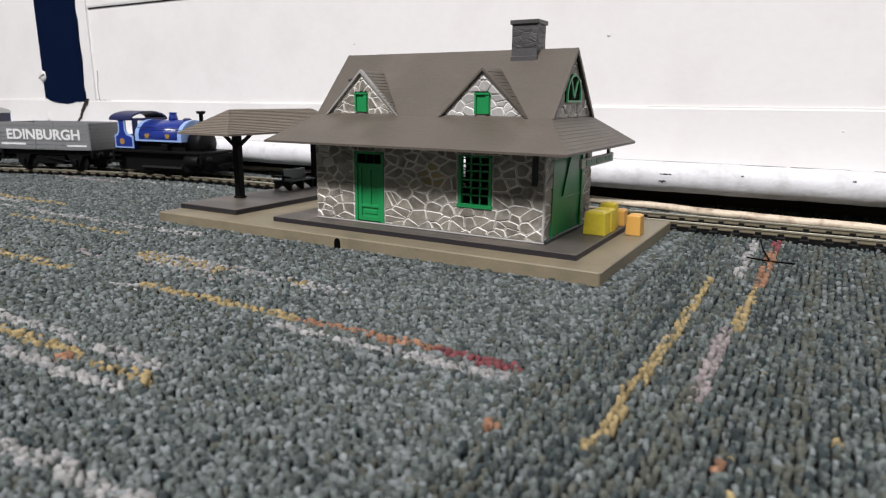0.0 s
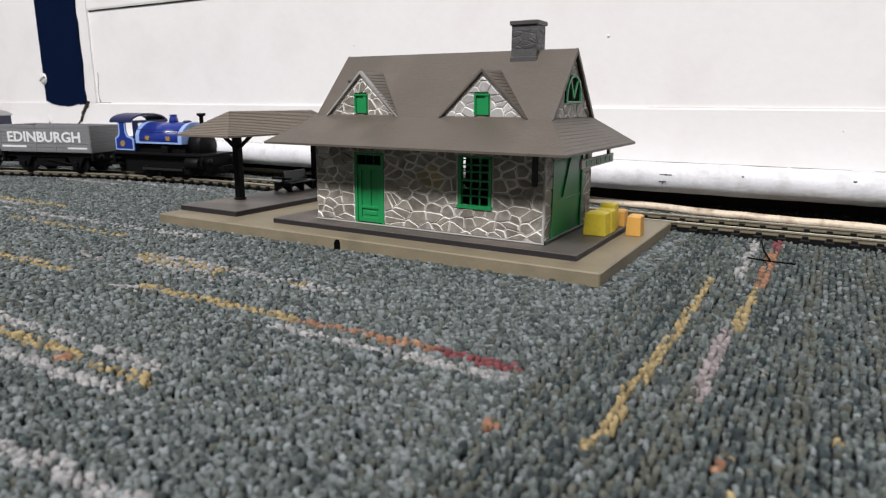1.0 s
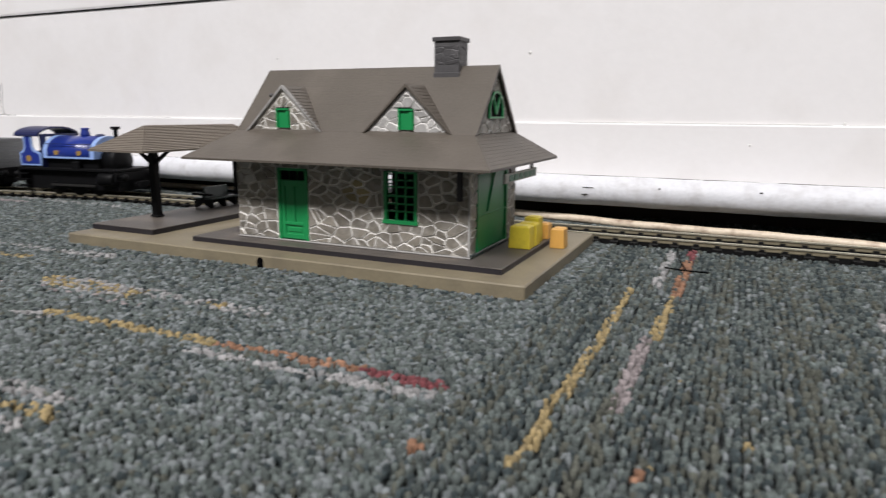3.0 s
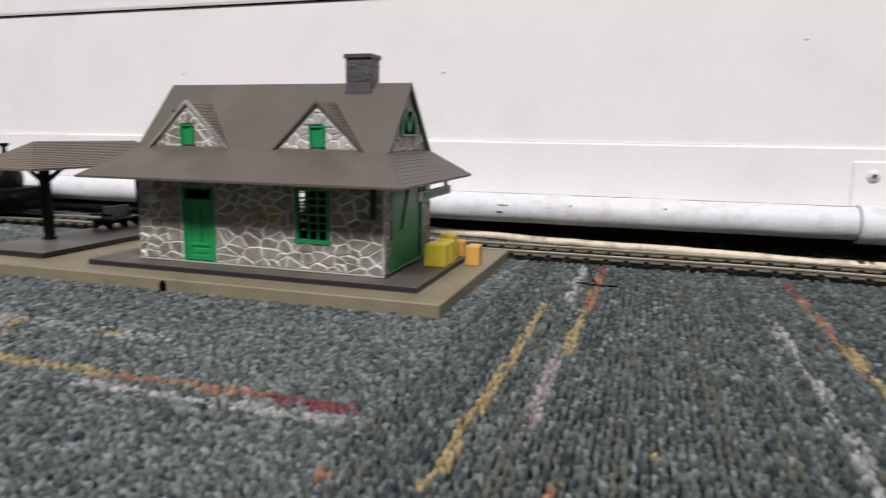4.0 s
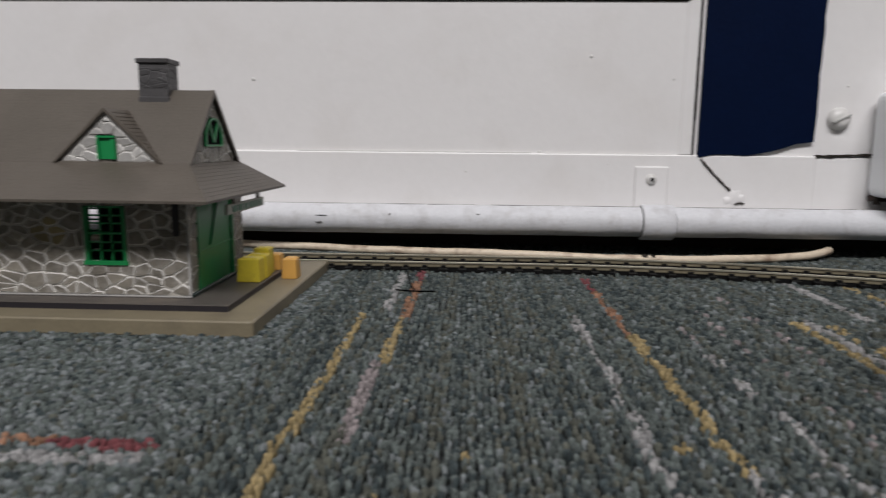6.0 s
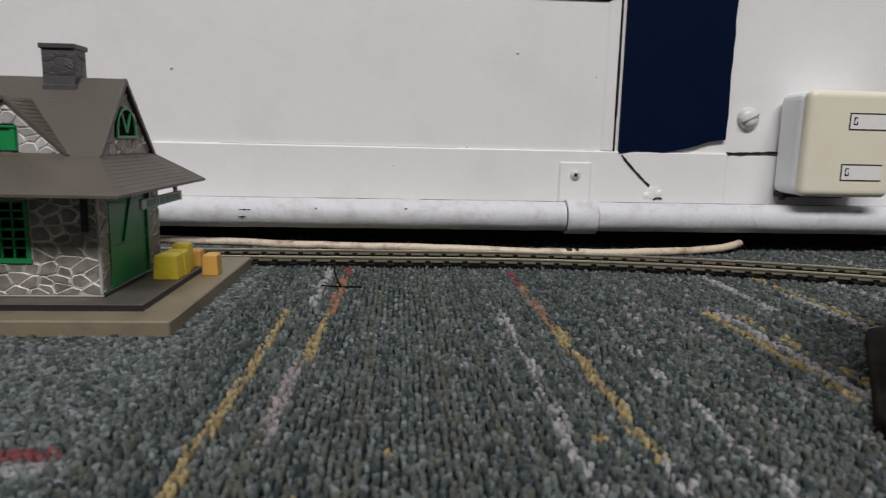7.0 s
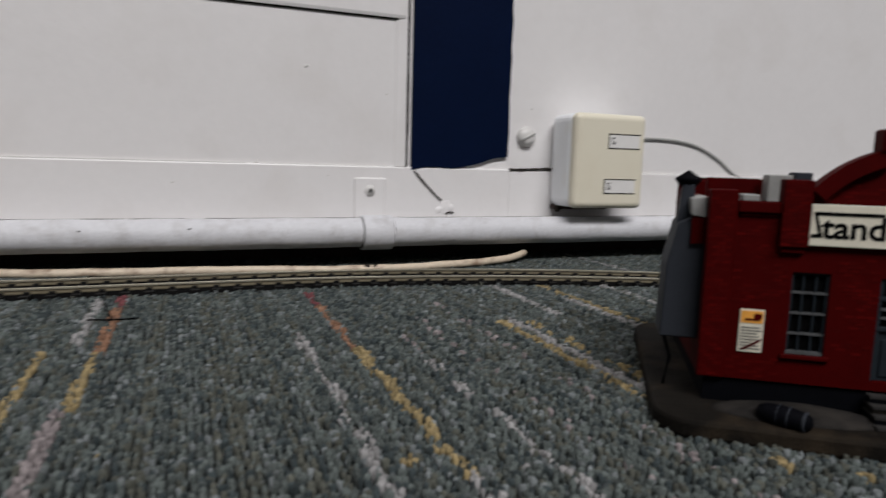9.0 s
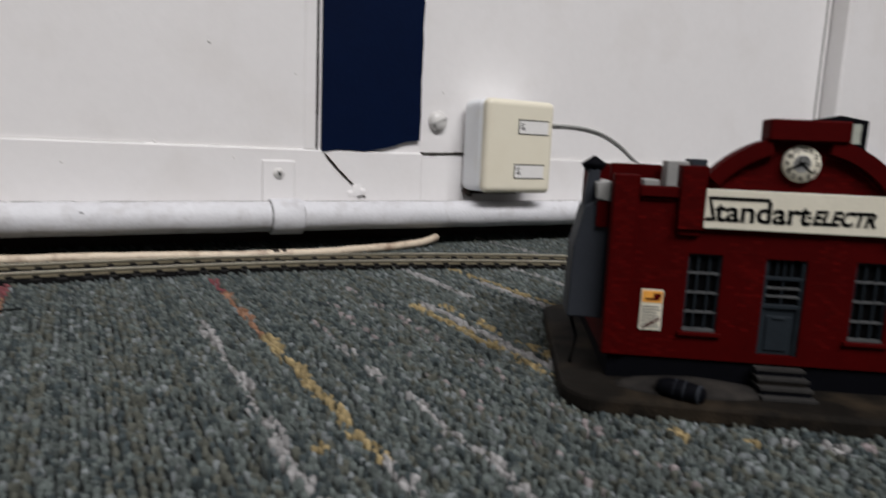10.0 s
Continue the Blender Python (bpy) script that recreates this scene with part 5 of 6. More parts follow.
# ---- the red model power station ----
def build_red_building():
    rb = thing("brick_building", "dark red brick model works with a clock and cream sign", "model building", at=(0.10402, 0.10958, 0.0), turn=-34.6)
    C = 0.0345
    W2 = 2 * C + 0.0006

    def mirror(u0, u1):
        return 2 * C - u1, 2 * C - u0

    # earth base with rounded corners
    pts, r = [], 0.008
    for cx, cy, a0 in ((-0.0012, -0.0042, 180), (W2 + 0.004, -0.0068, 270), (W2 + 0.004, 0.058, 0), (-0.0012, 0.058, 90)):
        for k in range(9):
            a = radians(a0 + 90 * k / 8)
            pts.append((cx + r * math.cos(a), cy + r * math.sin(a)))
    bm = prism(pts, "z", -0.0006, 0.0034)
    soften(bm, 0.0009, 2)
    base = part("base", bm, BASE_DARK, rb, "dark earth-coloured base with a rounded edge")
    mound = turned([(0.020, 0), (0.016, 0.0010), (0.009, 0.0019), (0.001, 0.0023)], "z", (0.0, 0.0, 0.0), 18)
    mound.transform(pose(0.017, -0.0035, 0.0030) @ Matrix.Diagonal((0.85, 0.32, 1.0, 1)))
    part("mound", mound, DUST, base, "low heap of earth along the wall")

    # front wall with window and door openings
    win, door = (0.0150, 0.0143, 0.0217, 0.0304), (0.0301, 0.0103, 0.0381, 0.0301)
    win3 = (*mirror(win[0], win[2]),)
    holes = [win, door, (win3[0], win[1], win3[1], win[3])]
    t = 0.0018
    front = part("front_wall", holed(-0.0006, W2, 0.0085, 0.0436, holes, lambda a, z, k: (a, k * t, z)), BRICK_WALL, rb, "dark red brick front wall")
    part("plinth", box(0.0006, 0.0006, 0.0030, W2 - 0.0006, 0.0560, 0.0085), PLINTH, rb, "charcoal plinth")
    for a, b in ((-0.0006, 0.0012), (W2 - 0.0018, W2)):
        part("side_wall", box(a, t, 0.0085, b, 0.0560, 0.0436), BRICK_WALL, rb)
    part("back_wall", box(0.0012, 0.0542, 0.0085, W2 - 0.0018, 0.0560, 0.0470), BRICK_WALL, rb)
    part("flat_roof", box(0.0012, t, 0.0395, W2 - 0.0018, 0.0542, 0.0405), PLINTH, rb, "dark flat roof behind the parapet")
    part("rear_parapet", boxes([(0.0012, 0.0180, 0.0405, 0.0120, 0.0198, 0.0476), (-0.0030, 0.0330, 0.0400, 0.0200, 0.0348, 0.0466)], 0.0002), BRICK_WALL, rb)
    # piers, cornices and the curved pediment, both halves alike
    for flip in (False, True):
        def at(u0, u1):
            return mirror(u0, u1) if flip else (u0, u1)
        a, b = at(-0.0009, 0.0042)
        part("pier", box(a, -0.0007, 0.0085, b, 0.0022, 0.0456, 0.0002), BRICK_WALL, front)
        a, b = at(0.0042, 0.0118)
        part("cornice", boxes([(a, -0.0010, 0.0414, b, 0.0020, 0.0436), (a + 0.0004, -0.0004, 0.0406, b - 0.0004, 0.0020, 0.0414)], 0.0002), BRICK_WALL, front)
        a, b = at(0.0118, 0.0168)
        part("pier", boxes([(a, -0.0016, 0.0352, b, 0.0022, 0.0479), (a + 0.0004, -0.0010, 0.0340, b - 0.0004, 0.0022, 0.0352)], 0.0002), BRICK_WALL, front)
    zc, R = 0.03146, 0.02318
    angs = [math.acos(max(-1, min(1, s * 0.0179 / R))) for s in (1, -1)]
    arc = [angs[0] + (angs[1] - angs[0]) * k / 24 for k in range(25)]
    ped = [(C + R * math.cos(a), zc + R * math.sin(a)) for a in arc]
    part("pediment", prism([(C + 0.0179, 0.0434)] + ped + [(C - 0.0179, 0.0434)], "y", 0.0002, 0.0020), BRICK_WALL, front, "curved brick pediment")
    inner = [(C + (R - 0.0030) * math.cos(a), zc + (R - 0.0030) * math.sin(a)) for a in arc]
    half = len(arc) // 2
    for lo, hi in ((0, half - 3), (half + 4, len(arc) - 1)):
        band = ped[lo:hi + 1] + inner[lo:hi + 1][::-1]
        part("arch_band", prism(band, "y", -0.0016, 0.0002), BRICK_WALL, front)
        band2 = [(C + (p[0] - C) * 0.97, zc + (p[1] - zc) * 0.97) for p in inner[lo:hi + 1]]
        part("arch_band", prism(inner[lo:hi + 1] + band2[::-1], "y", -0.0007, 0.0002), BRICK_WALL, front)
    part("top_block", box(C - 0.0074, -0.0022, 0.0533, C + 0.0076, 0.0026, 0.0574, 0.0003), BRICK_WALL, front, "raised block over the clock")

    # sign board with painted lettering
    sign = part("sign_board", box(0.0168, -0.0012, 0.0357, mirror(0.0168, 0.0168)[0], 0.0, 0.0435, 0.0001), CREAM_SIGN, rb, "cream sign board with black lettering")
    y0, y1 = -0.00135, -0.0011
    part("letter_bar", prism([(0.0173, 0.0421), (0.0290, 0.0421), (0.0290, 0.0415), (0.0179, 0.0415), (0.0191, 0.0374), (0.0171, 0.0373), (0.0171, 0.0379), (0.0183, 0.0380)], "y", y0, y1), INK, sign)
    lettering("lettering", "tandart", 0.0059, INK, sign, pose(0.0278, -0.0012, 0.0391, 90, 0, 0), 0.00012, 1.04, 0.00011)
    part("hyphen", box(0.0363, y0, 0.0385, 0.0370, y1, 0.0391), INK, sign)
    slant = Matrix(((1, 0.22, 0, 0), (0, 1, 0, 0), (0, 0, 1, 0), (0, 0, 0, 1)))
    lettering("lettering", "ELECTR", 0.0039, INK, sign, pose(0.0432, -0.0012, 0.0387, 90, 0, 0) @ slant, 0.00012, 0.88, 0.00014)

    # clock
    cu, cz, cr = 0.0342, 0.0491, 0.0036
    clock = part("clock", turned([(cr, 0.0002), (cr, -0.0006), (cr * 0.97, -0.0008), (cr * 0.05, -0.0008)], "y", (cu, 0, cz), 32), CREAM_SIGN, rb, "white clock dial with black numerals")
    for k in range(1, 13):
        a = radians(90 - 30 * k)
        lettering("numeral", str(k), 0.00125, INK, clock, pose(cu + cr * 0.78 * math.cos(a), -0.00088, cz + cr * 0.78 * math.sin(a), 90, 0, 0), 0.00004, bold=0.00002)
    part("inner_ring", turned([(cr * 0.46, -0.00082), (cr * 0.46, -0.00086), (cr * 0.40, -0.00086), (cr * 0.40, -0.00082)], "y", (cu, 0, cz), 24), PALE_GREY, clock)
    for ang, ln, wd in ((205, 0.0026, 0.0004), (-40, 0.0027, 0.00025)):
        h = part("pointer", box(-0.0007, -0.00098, -wd / 2, ln, -0.00090, wd / 2), INK, clock)
        h.data.transform(pose(cu, 0, cz, 0, -ang, 0))

    # windows: slate-blue frames with dark panes set back
    for k, (u0, z0, u1, z1) in enumerate((win, (win3[0], win[1], win3[1], win[3]))):
        w = part("window_frame", boxes([(u0, 0.0006, z0, u0 + 0.0005, 0.0014, z1), (u1 - 0.0005, 0.0006, z0, u1, 0.0014, z1), (u0, 0.0005, z0, u1, 0.0014, z0 + 0.0005), (u0, 0.0006, z1 - 0.0005, u1, 0.0014, z1)]), FRAME_GREY, rb, "slate-blue window frame")
        part("pane", box(u0, 0.0013, z0, u1, 0.0016, z1), INK, w, "dark window panes")
        for j in (1, 2):
            um = u0 + (u1 - u0) * j / 3
            part("glazing_bar", box(um - 0.00016, 0.0007, z0, um + 0.00016, 0.0013, z1), FRAME_GREY, w)
        for j in (1, 2, 3):
            zm = z0 + (z1 - z0) * j / 4
            part("glazing_bar", box(u0, 0.0005, zm - 0.0002, u1, 0.0013, zm + 0.0002), BAR_GREY, w)
        part("glazing_bar", box(u0, 0.0003, z0, u1, 0.0013, z0 + 0.0006), BAR_GREY, w)
        part("sill", box(u0 - 0.0010, -0.0008, z0 - 0.0008, u1 + 0.0010, 0.0008, z0, 0.0001), BRICK_WALL, front)
    u0, z0, u1, z1 = door
    d = part("door", boxes([(u0, 0.0010, z0, u1, 0.0016, 0.0200), (u0, 0.0005, z0, u0 + 0.0008, 0.0014, z1), (u1 - 0.0008, 0.0005, z0, u1, 0.0014, z1), (u0, 0.0004, 0.0200, u1, 0.0014, 0.0208), (u0, 0.0004, 0.0258, u1, 0.0014, 0.0265)], 0.00008), FRAME_GREY, rb, "slate-blue half-glazed door")
    part("pane", box(u0, 0.0013, 0.0200, u1, 0.0016, z1), INK, d)
    part("panel", boxes([(u0 + 0.0016, 0.0007, 0.0112, u1 - 0.0016, 0.0012, 0.0184), (u0 + 0.0028, 0.0004, 0.0178, u1 - 0.0028, 0.0009, 0.0182)], 0.0001), FRAME_GREY, d)
    for zm in (0.0225, 0.0242):
        part("glazing_bar", box(u0 + 0.0008, 0.0005, zm - 0.0002, u1 - 0.0008, 0.0013, zm + 0.0002), BAR_GREY, d)
    for um in (u0 + 0.0026, (u0 + u1) / 2, u1 - 0.0026):
        part("glazing_bar", box(um - 0.00015, 0.0008, 0.0265, um + 0.00015, 0.0013, z1), FRAME_GREY, d)
    part("glazing_bar", box((u0 + u1) / 2 - 0.00015, 0.0007, 0.0208, (u0 + u1) / 2 + 0.00015, 0.0013, 0.0258), FRAME_GREY, d)

    # steps up to the door
    # overhead light is painted in: paler treads over near-black risers
    for k in range(4):
        z = 0.0080 - 0.0014 * k
        part("step", box(0.0297 - 0.0001 * k, -0.0022 - 0.0018 * k, 0.0030, 0.0390 + 0.0002 * k, -0.0004, z, 0.0001), BASE_DARK if k % 2 else PLINTH, rb, "step with its riser coloured dark for shade")
        part("tread", box(0.0296 - 0.0001 * k, -0.0024 - 0.0018 * k, z - 0.0003, 0.0391 + 0.0002 * k, -0.0004, z + 0.0002), LIT_TREAD, rb)
    # poster
    poster = part("poster", box(0.0063, -0.00025, 0.0141, 0.0107, 0.0, 0.0226), CREAM_SIGN, rb, "small white and orange printed poster")
    part("picture", box(0.0065, -0.00035, 0.0199, 0.0105, -0.0002, 0.0223), POSTER_ORANGE, poster)
    part("picture", boxes([(0.0072, -0.00042, 0.0204, 0.0100, -0.0003, 0.0208), (0.0088, -0.00042, 0.0208, 0.0102, -0.0003, 0.0218)]), BRICK, poster)
    part("text_bar", boxes([(0.0066, -0.00035, 0.0147 + 0.0006 * k, 0.0104 - 0.0004 * (k % 3), -0.0002, 0.01485 + 0.0006 * k) for k in range(8)]), GREYBOX, poster)
    part("text_bar", prism([(0.0068, 0.0146), (0.0072, 0.0144), (0.0104, 0.0164), (0.0104, 0.0169)], "y", -0.00040, -0.0003), BRICK, poster)

    # grey hopper with a vent spire on the side wall
    hop = part("hopper", prism([(-0.0080, 0.0148), (0.0, 0.0148), (0.0, 0.0385), (-0.0030, 0.0400), (-0.0058, 0.0385), (-0.0076, 0.0300)], "y", 0.0040, 0.0150, 0.0003), GREYBOX, rb, "blue-grey tapering hopper")
    part("vent", prism([(-0.0060, 0.0380), (-0.0026, 0.0390), (-0.0030, 0.0462), (-0.0052, 0.0462)], "y", 0.0060, 0.0095, 0.0002), GREYBOX, hop)
    part("vent_cap", turned([(0.0014, 0.0455), (0.0026, 0.0470), (0.0026, 0.0474), (0.0008, 0.0486), (0.0002, 0.0490)], "z", (-0.0041, 0.0078, 0.0), 8), PLINTH, hop)
    part("eave_box", prism([(-0.0036, 0.0402), (-0.0008, 0.0398), (-0.0008, 0.0440), (-0.0040, 0.0436)], "y", 0.0025, 0.0130, 0.0002), PALE_GREY, rb, "pale grey eave box")
    for k in range(5):
        part("bracket", box(-0.0034, 0.0030 + 0.0016 * k, 0.0345, -0.0008, 0.0037 + 0.0016 * k, 0.0400), PALE_GREY if k % 2 else BRICK_WALL, rb)
    part("stay", tube([(-0.0070, 0.0080, 0.0150), (-0.0052, 0.0080, 0.0095), (-0.0062, 0.0080, 0.0034)], 0.0004, 6), PLINTH, rb)
    # things on the flat roof
    part("roof_box", box(0.0120, 0.0120, 0.0405, 0.0166, 0.0170, 0.0486, 0.0002), PALE_GREY, rb, "pale grey roof box")
    part("roof_box", box(0.0172, 0.0130, 0.0405, 0.0206, 0.0180, 0.0492, 0.0002), GREYBOX, rb)
    part("skylight", box(0.0062, 0.0060, 0.0405, 0.0094, 0.0110, 0.0446, 0.0002), PALE_GREY, rb)
    part("roof_board", prism([(0.0400, 0.0405), (0.0560, 0.0405), (0.0560, 0.0590), (0.0500, 0.0600), (0.0400, 0.0580)], "y", 0.0200, 0.0212), PLINTH, rb, "black board on the roof")
    part("roof_board", box(0.0425, -0.0012, 0.0533, 0.0440, 0.0010, 0.0570), SIGN, rb)

    # raised bricks on the piers and in patches of the wall
    rnd = random.Random(4)
    bm = bmesh.new()
    zones = [(-0.0008, 0.0042, 0.0090, 0.0452, -0.0007, 0.85), (0.0119, 0.0167, 0.0354, 0.0476, -0.0016, 0.9), (0.0044, 0.0146, 0.0240, 0.0400, 0.0, 0.5), (0.0228, 0.0298, 0.0150, 0.0350, 0.0, 0.45), (0.0044, 0.0146, 0.0090, 0.0135, 0.0, 0.4),
             (0.0390, 0.0465, 0.0110, 0.0350, 0.0, 0.35), (0.0215, 0.0300, 0.0440, 0.0478, 0.0002, 0.7), (0.0385, 0.0480, 0.0440, 0.0478, 0.0002, 0.6)]
    for u0, u1, z0, z1, y, share in zones:
        row = 0
        z = z0
        while z + 0.0006 < z1:
            u = u0 + (0.0009 if row % 2 else 0.0)
            while u + 0.0015 < u1:
                if rnd.random() < share:
                    h = rnd.uniform(0.00003, 0.00008)
                    add_box(bm, u, y - h, z, u + 0.0016, y + 0.0001, z + 0.00055)
                u += 0.0018
            z += 0.00072
            row += 1
    tagged(part("bricks", bm, BRICK, front), kind="stuff")

    # dark sack lying on the base
    sack = thing("sack", "dark grey rolled sack lying on the earth base", "sack", at=(0.1096, 0.0942, 0.0034), turn=-66)
    bm = turned([(0.0004, -0.0047), (0.0013, -0.0044), (0.0019, -0.0030), (0.0021, -0.0008), (0.0020, 0.0015), (0.0018, 0.0034), (0.0012, 0.0045), (0.0003, 0.0048)], "x", (0, 0, 0.0015), 16)
    part("body", bm, PLINTH, sack)
    for x in (-0.0009, 0.0009, 0.0035):
        part("band", turned([(0.0018, x - 0.0002), (0.00222 if x < 0.003 else 0.0019, x), (0.0018, x + 0.0003)], "x", (0, 0, 0.0015), 16), GREYBOX, sack)


# ---- the model train ----
def wheel_set(parent, x, r, spokes=0):
    for s in (-1, 1):
        y = s * 0.0077
        part("wheel", turned([(0.0010, y - 0.0013 * s), (r * 0.86, y - 0.0013 * s), (r, y - 0.0011 * s), (r, y + 0.0008 * s), (r + 0.0007, y + 0.0010 * s), (r + 0.0007, y + 0.0016 * s), (0.0010, y + 0.0016 * s)], "y", (x, 0, RAIL_TOP + r), 24), DARK_STEEL, parent, "dark steel flanged wheel")
    part("axle", turned([(0.0008, -0.0120), (0.0008, 0.0120)], "y", (x, 0, RAIL_TOP + r), 8), BLACK, parent)


def buffers(parent, x, sgn, z=0.0132):
    part("buffer_beam", box(min(x, x - sgn * 0.0016), -0.0145, z - 0.0024, max(x, x - sgn * 0.0016), 0.0145, z + 0.0026, 0.0002), BLACK, parent)
    for s in (-1, 1):
        part("buffer", turned([(0.0012, 0), (0.0011, 0.0030 * sgn), (0.0021, 0.0033 * sgn), (0.0019, 0.0041 * sgn), (0.0006, 0.0044 * sgn)], "x", (x, s * 0.0115, z), 12), BLACK, parent)
    part("coupling", boxes([(min(x, x + sgn * 0.0070), -0.0018, z - 0.0052, max(x, x + sgn * 0.0070), 0.0018, z - 0.0040), (min(x + sgn * 0.0052, x + sgn * 0.0070), -0.0045, z - 0.0052, max(x + sgn * 0.0052, x + sgn * 0.0070), 0.0045, z - 0.0026)]), BLACK, parent)


def build_loco(at, turn):
    lo = thing("model_locomotive", "blue saddle-tank model steam locomotive with black running gear", "model train", "train", at, turn)
    # frame deepened: its black mass fills in for the unlit space below
    part("frame", box(-0.0395, -0.0112, 0.0050, 0.0290, 0.0112, 0.0160, 0.0003), BLACK, lo)
    part("footplate", box(-0.0405, -0.0145, 0.0160, 0.0300, 0.0145, 0.0176, 0.0003), BLACK, lo)
    buffers(lo, 0.0300, 1)
    buffers(lo, -0.0405, -1)
    for x in (-0.0170, -0.0020, 0.0120):
        wheel_set(lo, x, 0.0062)
    for s in (-1, 1):
        part("rod", box(-0.0180, s * 0.0128 - 0.0005, 0.0072, 0.0135, s * 0.0128 + 0.0005, 0.0084), DARK_STEEL, lo)
        part("cylinder", turned([(0.0034, 0.0175), (0.0038, 0.0180), (0.0038, 0.0275), (0.0034, 0.0280)], "x", (0, s * 0.0125, 0.0120), 16), BLACK, lo)
        for z in (0.0066, 0.0100, 0.0134):
            part("step", box(-0.0385, s * 0.0135 - 0.0012, z, -0.0335, s * 0.0135 + 0.0012, z + 0.0007), BLACK, lo)
        part("sandbox", box(-0.0015, s * 0.0120 - 0.0015, 0.0176, 0.0035, s * 0.0120 + 0.0015, 0.0215, 0.0004), BLACK, lo)
        part("handrail", tube([(-0.0200, s * 0.0126, 0.0312), (0.0, s * 0.0128, 0.0312), (0.0130, s * 0.0126, 0.0312)], 0.00025, 6), BLUE_DARK, lo)
    part("firebox", box(-0.0222, -0.0100, 0.0170, 0.0142, 0.0100, 0.0236), BLACK, lo)

    # saddle tank, rounded over the boiler
    def shell(r, x0, x1, low):
        pts = [(-r, low), (-r, 0.0262)] + [(r * math.cos(a), 0.0262 + 0.0094 * r / 0.0124 * math.sin(a)) for a in [math.pi * (1 - k / 18) for k in range(1, 18)]] + [(r, 0.0262), (r, low)]
        return prism(pts, "x", x0, x1)
    bm = shell(0.0124, -0.0222, 0.0142, 0.0232)
    for f in bm.faces:
        f.smooth = len(f.verts) == 4
    tank = part("saddle_tank", bm, BLUE, lo, "glossy blue saddle tank")
    for x in (-0.0223, 0.0113):
        part("band", shell(0.0126, x, x + 0.0030, 0.0231), PALE_BLUE, tank, "pale blue lining band")
    for s in (-1, 1):
        part("lining", box(-0.0222, s * 0.01250 - 0.0002, 0.0230, 0.0142, s * 0.01250 + 0.0002, 0.0240), PALE_BLUE, tank)
        for x in (-0.0127, 0.0035):
            part("crest", prism([(x - 0.0018, 0.0268), (x - 0.0008, 0.0276), (x, 0.0272), (x + 0.0010, 0.0277), (x + 0.0019, 0.0266), (x + 0.0012, 0.0250), (x - 0.0010, 0.0249)], "y", s * 0.01240 - 0.0003, s * 0.01240 + 0.0003), BRASS, tank, "gold printed crest")
    part("smokebox", turned([(0.0080, 0.0142), (0.0080, 0.0222), (0.0074, 0.0230), (0.0062, 0.0236), (0.0030, 0.0242), (0.0010, 0.0250)], "x", (0, 0, 0.0218), 28), BLACK, lo, "black smokebox")
    part("saddle", box(0.0130, -0.0070, 0.0170, 0.0228, 0.0070, 0.0215), BLACK, lo)
    part("chimney", turned([(0.0030, 0.0285), (0.0018, 0.0305), (0.0012, 0.0330), (0.0012, 0.0392), (0.0026, 0.0398), (0.0027, 0.0411), (0.0016, 0.0412)], "z", (0.0190, 0, 0), 18), BLACK, lo, "tall black chimney")
    part("dome", turned([(0.0030, 0.0350), (0.0026, 0.0370), (0.0022, 0.0385), (0.0020, 0.0392), (0.0026, 0.0398), (0.0016, 0.0402)], "z", (-0.0028, 0, 0), 16), BLUE, lo)
    part("filler", turned([(0.0026, 0.0350), (0.0026, 0.0362), (0.0014, 0.0368)], "z", (0.0080, 0, 0), 14), BLUE_DARK, lo)
    # open cab: low sheet with a swept pillar, spectacle plate and rounded roof
    for s in (-1, 1):
        out = [(-0.0375, 0.0186), (-0.0222, 0.0186), (-0.0222, 0.0252), (-0.0240, 0.0266), (-0.0268, 0.0274), (-0.0280, 0.0296), (-0.0280, 0.0362), (-0.0340, 0.0362), (-0.0340, 0.0290), (-0.0352, 0.0270), (-0.0375, 0.0262)]
        cab = part("cab_side", prism(out, "y", s * 0.0138 - 0.0004, s * 0.0138 + 0.0004), PALE_BLUE, lo, "pale blue edge lining of the cab side")
        inn = [(-0.0363, 0.0196), (-0.0232, 0.0196), (-0.0232, 0.0248), (-0.0246, 0.0257), (-0.0276, 0.0264), (-0.0291, 0.0290), (-0.0291, 0.0362), (-0.0328, 0.0362), (-0.0328, 0.0288), (-0.0342, 0.0262), (-0.0363, 0.0254)]
        part("panel", prism(inn, "y", s * 0.0142 - 0.0002, s * 0.0142 + 0.0002), BLUE, cab, "blue cab side panel")
        part("number_plate", turned([(0.0019, -0.0002), (0.0019, 0.0002), (0.0002, 0.0002)], "y", (-0.0310, s * 0.01445, 0.0226), 16), BRASS, cab, "small brass oval plate")
    sp = part("cab_front", holed(-0.0132, 0.0132, 0.0176, 0.0366, [(-0.0095, 0.0318, -0.0050, 0.0350), (0.0050, 0.0318, 0.0095, 0.0350)], lambda a, z, k: (-0.0232 + 0.0008 * k, a, z)), BLUE_DARK, lo, "navy spectacle plate")
    for s in (-1, 1):
        part("spectacle", box(-0.0230, s * 0.00725 - 0.0022, 0.0319, -0.0227, s * 0.00725 + 0.0022, 0.0349), GLASS, sp)
    roof = [(0.0150 * math.cos(math.pi * k / 14), 0.0356 + 0.0052 * math.sin(math.pi * k / 14)) for k in range(15)]
    roof += [(0.0140 * math.cos(math.pi * k / 14), 0.0352 + 0.0046 * math.sin(math.pi * k / 14)) for k in range(14, -1, -1)]
    part("cab_roof", prism(roof, "x", -0.0400, -0.0226), BLUE_DARK, lo, "navy rounded cab roof")
    part("bunker", box(-0.0388, -0.0133, 0.0176, -0.0372, 0.0133, 0.0262), BLACK, lo)
    return lo


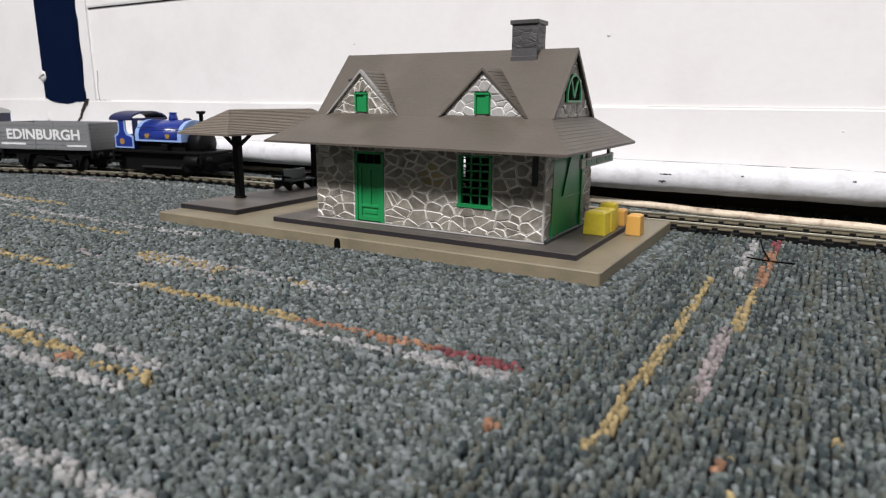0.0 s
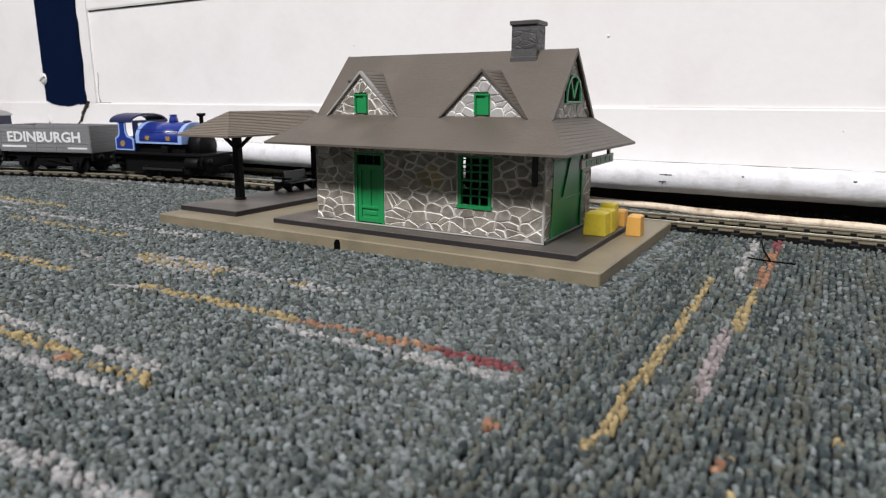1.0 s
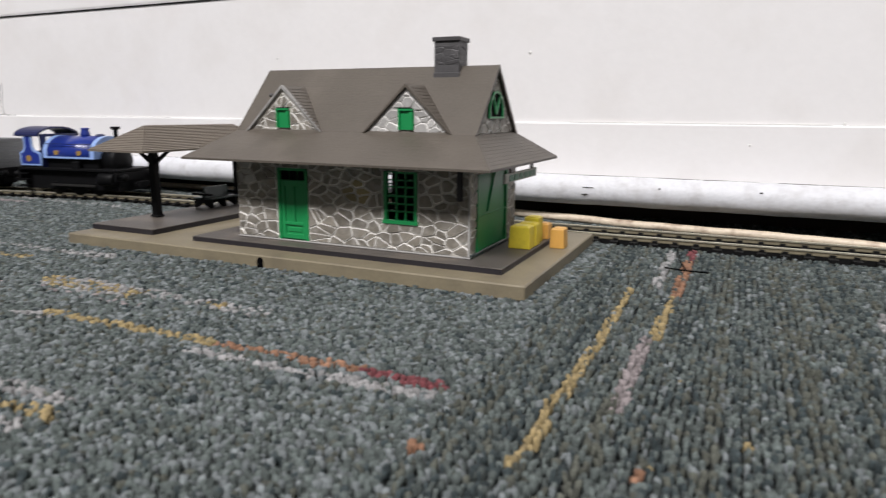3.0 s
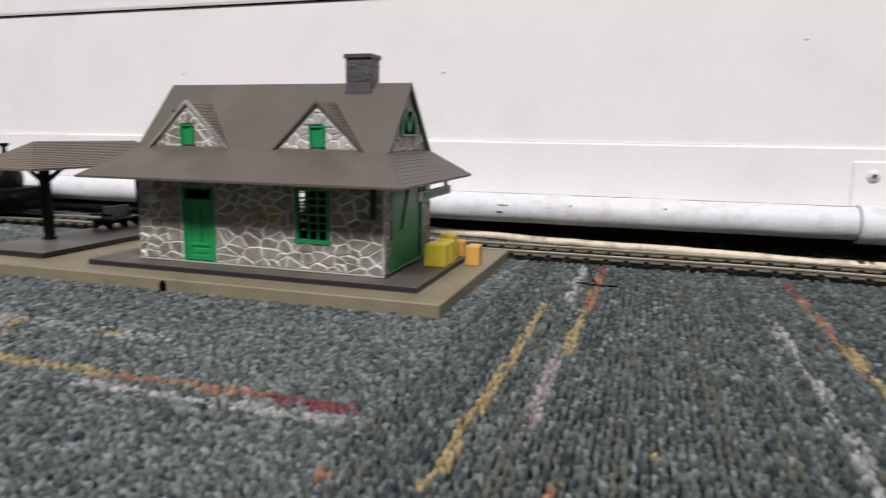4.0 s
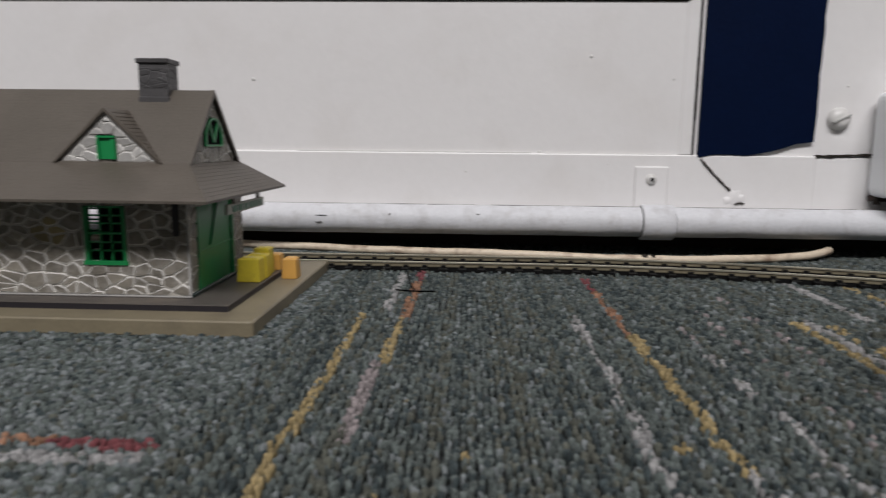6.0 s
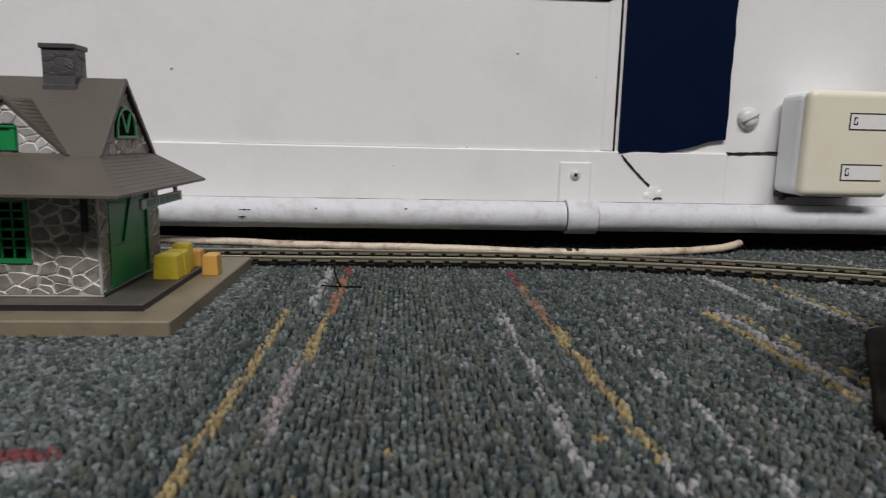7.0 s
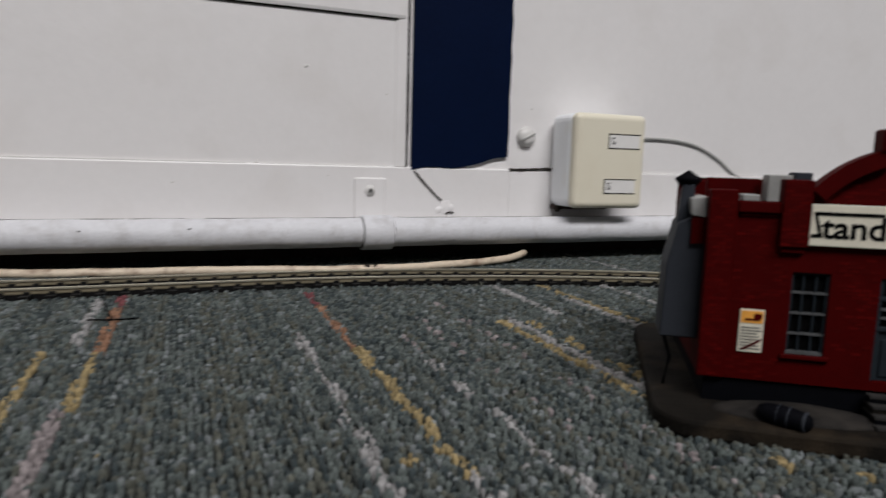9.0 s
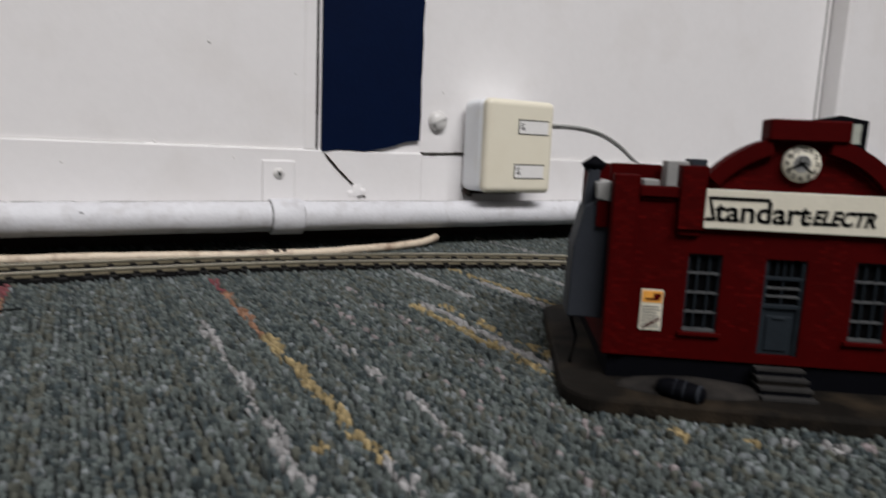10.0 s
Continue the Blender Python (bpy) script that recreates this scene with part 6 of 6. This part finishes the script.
def underframe(parent, half, wheelbase):
    part("solebar", box(-half, -0.0125, 0.0125, half, 0.0125, 0.0160, 0.0002), BLACK, parent)
    # black blocks below the solebar double as the shadow under the floor
    part("brake_gear", boxes([(-half * 0.9, -0.0060, 0.0060, half * 0.9, 0.0060, 0.0125), (-half * 0.32, -0.0118, 0.0066, half * 0.32, 0.0118, 0.0120)], 0.0004), BLACK, parent)
    buffers(parent, half, 1)
    buffers(parent, -half, -1)
    for x in (-wheelbase / 2, wheelbase / 2):
        wheel_set(parent, x, 0.0058)
        for s in (-1, 1):
            part("axle_guard", prism([(x - 0.0060, 0.0125), (x + 0.0060, 0.0125), (x + 0.0022, 0.0058), (x - 0.0022, 0.0058)], "y", s * 0.0118 - 0.0008, s * 0.0118 + 0.0008), BLACK, parent)
            part("axle_box", box(x - 0.0016, s * 0.0130 - 0.0010, 0.0066, x + 0.0016, s * 0.0130 + 0.0010, 0.0098, 0.0002), BLACK, parent)
    for s in (-1, 1):
        part("brake_lever", tube([(-0.0020, s * 0.0122, 0.0108), (0.0120, s * 0.0128, 0.0090), (0.0180, s * 0.0130, 0.0082)], 0.0005, 6), BLACK, parent)


def build_wagon(at, turn):
    wg = thing("model_wagon", "grey open model goods wagon lettered in white", "model train", "train", at, turn)
    half = 0.0350
    underframe(wg, half, 0.040)
    body = part("floor_boards", box(-half, -0.0150, 0.0160, half, 0.0150, 0.0172), WAGON_GREY, wg)
    for k in range(7):
        z0 = 0.0166 + 0.00236 * k
        for s in (-1, 1):
            part("plank", box(-half, s * 0.0146 - 0.0006, z0, half, s * 0.0146 + 0.0006, z0 + 0.0022, 0.00015), WAGON_GREY, wg)
            part("plank", box(s * half - 0.0006 - 0.0006 * s, -0.0140, z0, s * half + 0.0006 - 0.0006 * s, 0.0140, z0 + 0.0022, 0.00015), WAGON_GREY, wg)
    part("load", box(-half + 0.0012, -0.0138, 0.0172, half - 0.0012, 0.0138, 0.0200), BLACK, wg, "dark wagon floor")
    for s in (-1, 1):
        for x in (-half + 0.0006, -0.0075, 0.0075, half - 0.0018):
            part("strap", box(x, s * 0.0152 - 0.0002, 0.0166, x + 0.0012, s * 0.0152 + 0.0002, 0.0330), WAGON_GREY, wg)
        lettering("lettering", "EDINBURGH", 0.0088, WAGON_WHITE, wg, pose(0, s * 0.01545, 0.0252, 90, 0, 0 if s < 0 else 180), 0.00008, 1.14, 0.00025)
        part("stripe", box(-0.0330, s * 0.01525 - 0.0001, 0.0188, -0.0140, s * 0.01525 + 0.0001, 0.0200), WAGON_WHITE, wg)
        part("stripe", box(0.0175, s * 0.01525 - 0.0001, 0.0182, 0.0320, s * 0.01525 + 0.0001, 0.0192), WAGON_WHITE, wg)
    return wg


def build_coach(at, turn):
    co = thing("model_coach", "short blue model railway coach with a white roof and yellow lining", "model train", "train", at, turn)
    half, z0, z1 = 0.0340, 0.0165, 0.0380
    underframe(co, half, 0.042)
    wins = [(-0.0290, -0.0255), (-0.0238, -0.0203), (-0.0185, -0.0150), (-0.0068, -0.0033), (-0.0018, 0.0017), (0.0032, 0.0067), (0.0150, 0.0185), (0.0203, 0.0238), (0.0255, 0.0290)]
    holes = [(a, 0.0278, b, 0.0336) for a, b in wins]
    for s in (-1, 1):
        side = part("side", holed(-half, half, z0, z1, holes, lambda a, z, k: (a, s * (0.0151 - 0.001 * k), z)), BLUE, co, "blue coach side with windows")
        for z in (0.0352, 0.0366, 0.0258, 0.0243, 0.0172):
            part("lining", box(-half + 0.0004, s * 0.0152 - 0.0001, z, half - 0.0004, s * 0.0152 + 0.0001, z + 0.00045), LINING, side)
        for a, b in wins:
            part("pane", box(a, s * 0.0146 - 0.0001, 0.0278, b, s * 0.0146 + 0.0001, 0.0336), GLASS, side)
        part("number_bar", box(-0.0022, s * 0.0152 - 0.0001, 0.0208, 0.0022, s * 0.0152 + 0.0001, 0.0218), LINING, side)
        for x in (-0.0222, 0.0, 0.0222):
            part("door_line", box(x - 0.0062, s * 0.0152 - 0.0001, z0, x - 0.0060, s * 0.0152 + 0.00005, z1), BLUE_DARK, side)
    for s in (-1, 1):
        part("end", box(s * half - 0.0005 - 0.0005 * s, -0.0141, z0, s * half + 0.0005 - 0.0005 * s, 0.0141, z1), BLUE_DARK, co)
    part("partition", boxes([(x - 0.0004, -0.0138, z0, x + 0.0004, 0.0138, z1) for x in (-0.0110, 0.0110)]), BLUE_DARK, co)
    pts = [(-0.0158, 0.0380), (-0.0156, 0.0388), (-0.0120, 0.0408), (-0.0060, 0.0420), (0.0060, 0.0420), (0.0120, 0.0408), (0.0156, 0.0388), (0.0158, 0.0380)]
    part("roof", prism(pts, "x", -half - 0.0010, half + 0.0010, 0.0002), ROOF_WHITE, co, "white curved coach roof")
    return co


def on_track(x):
    """The place and heading on the track at x."""
    s = x - X_RIGHT
    for _ in range(6):
        px, py, a = track_at(s)
        s += (x - px) / max(0.2, math.cos(a))
    return (px, py, 0.0), math.degrees(a)


build_red_building()
build_loco(*on_track(-0.3478))
build_wagon(*on_track(-0.4385))
build_coach(*on_track(-0.5175))
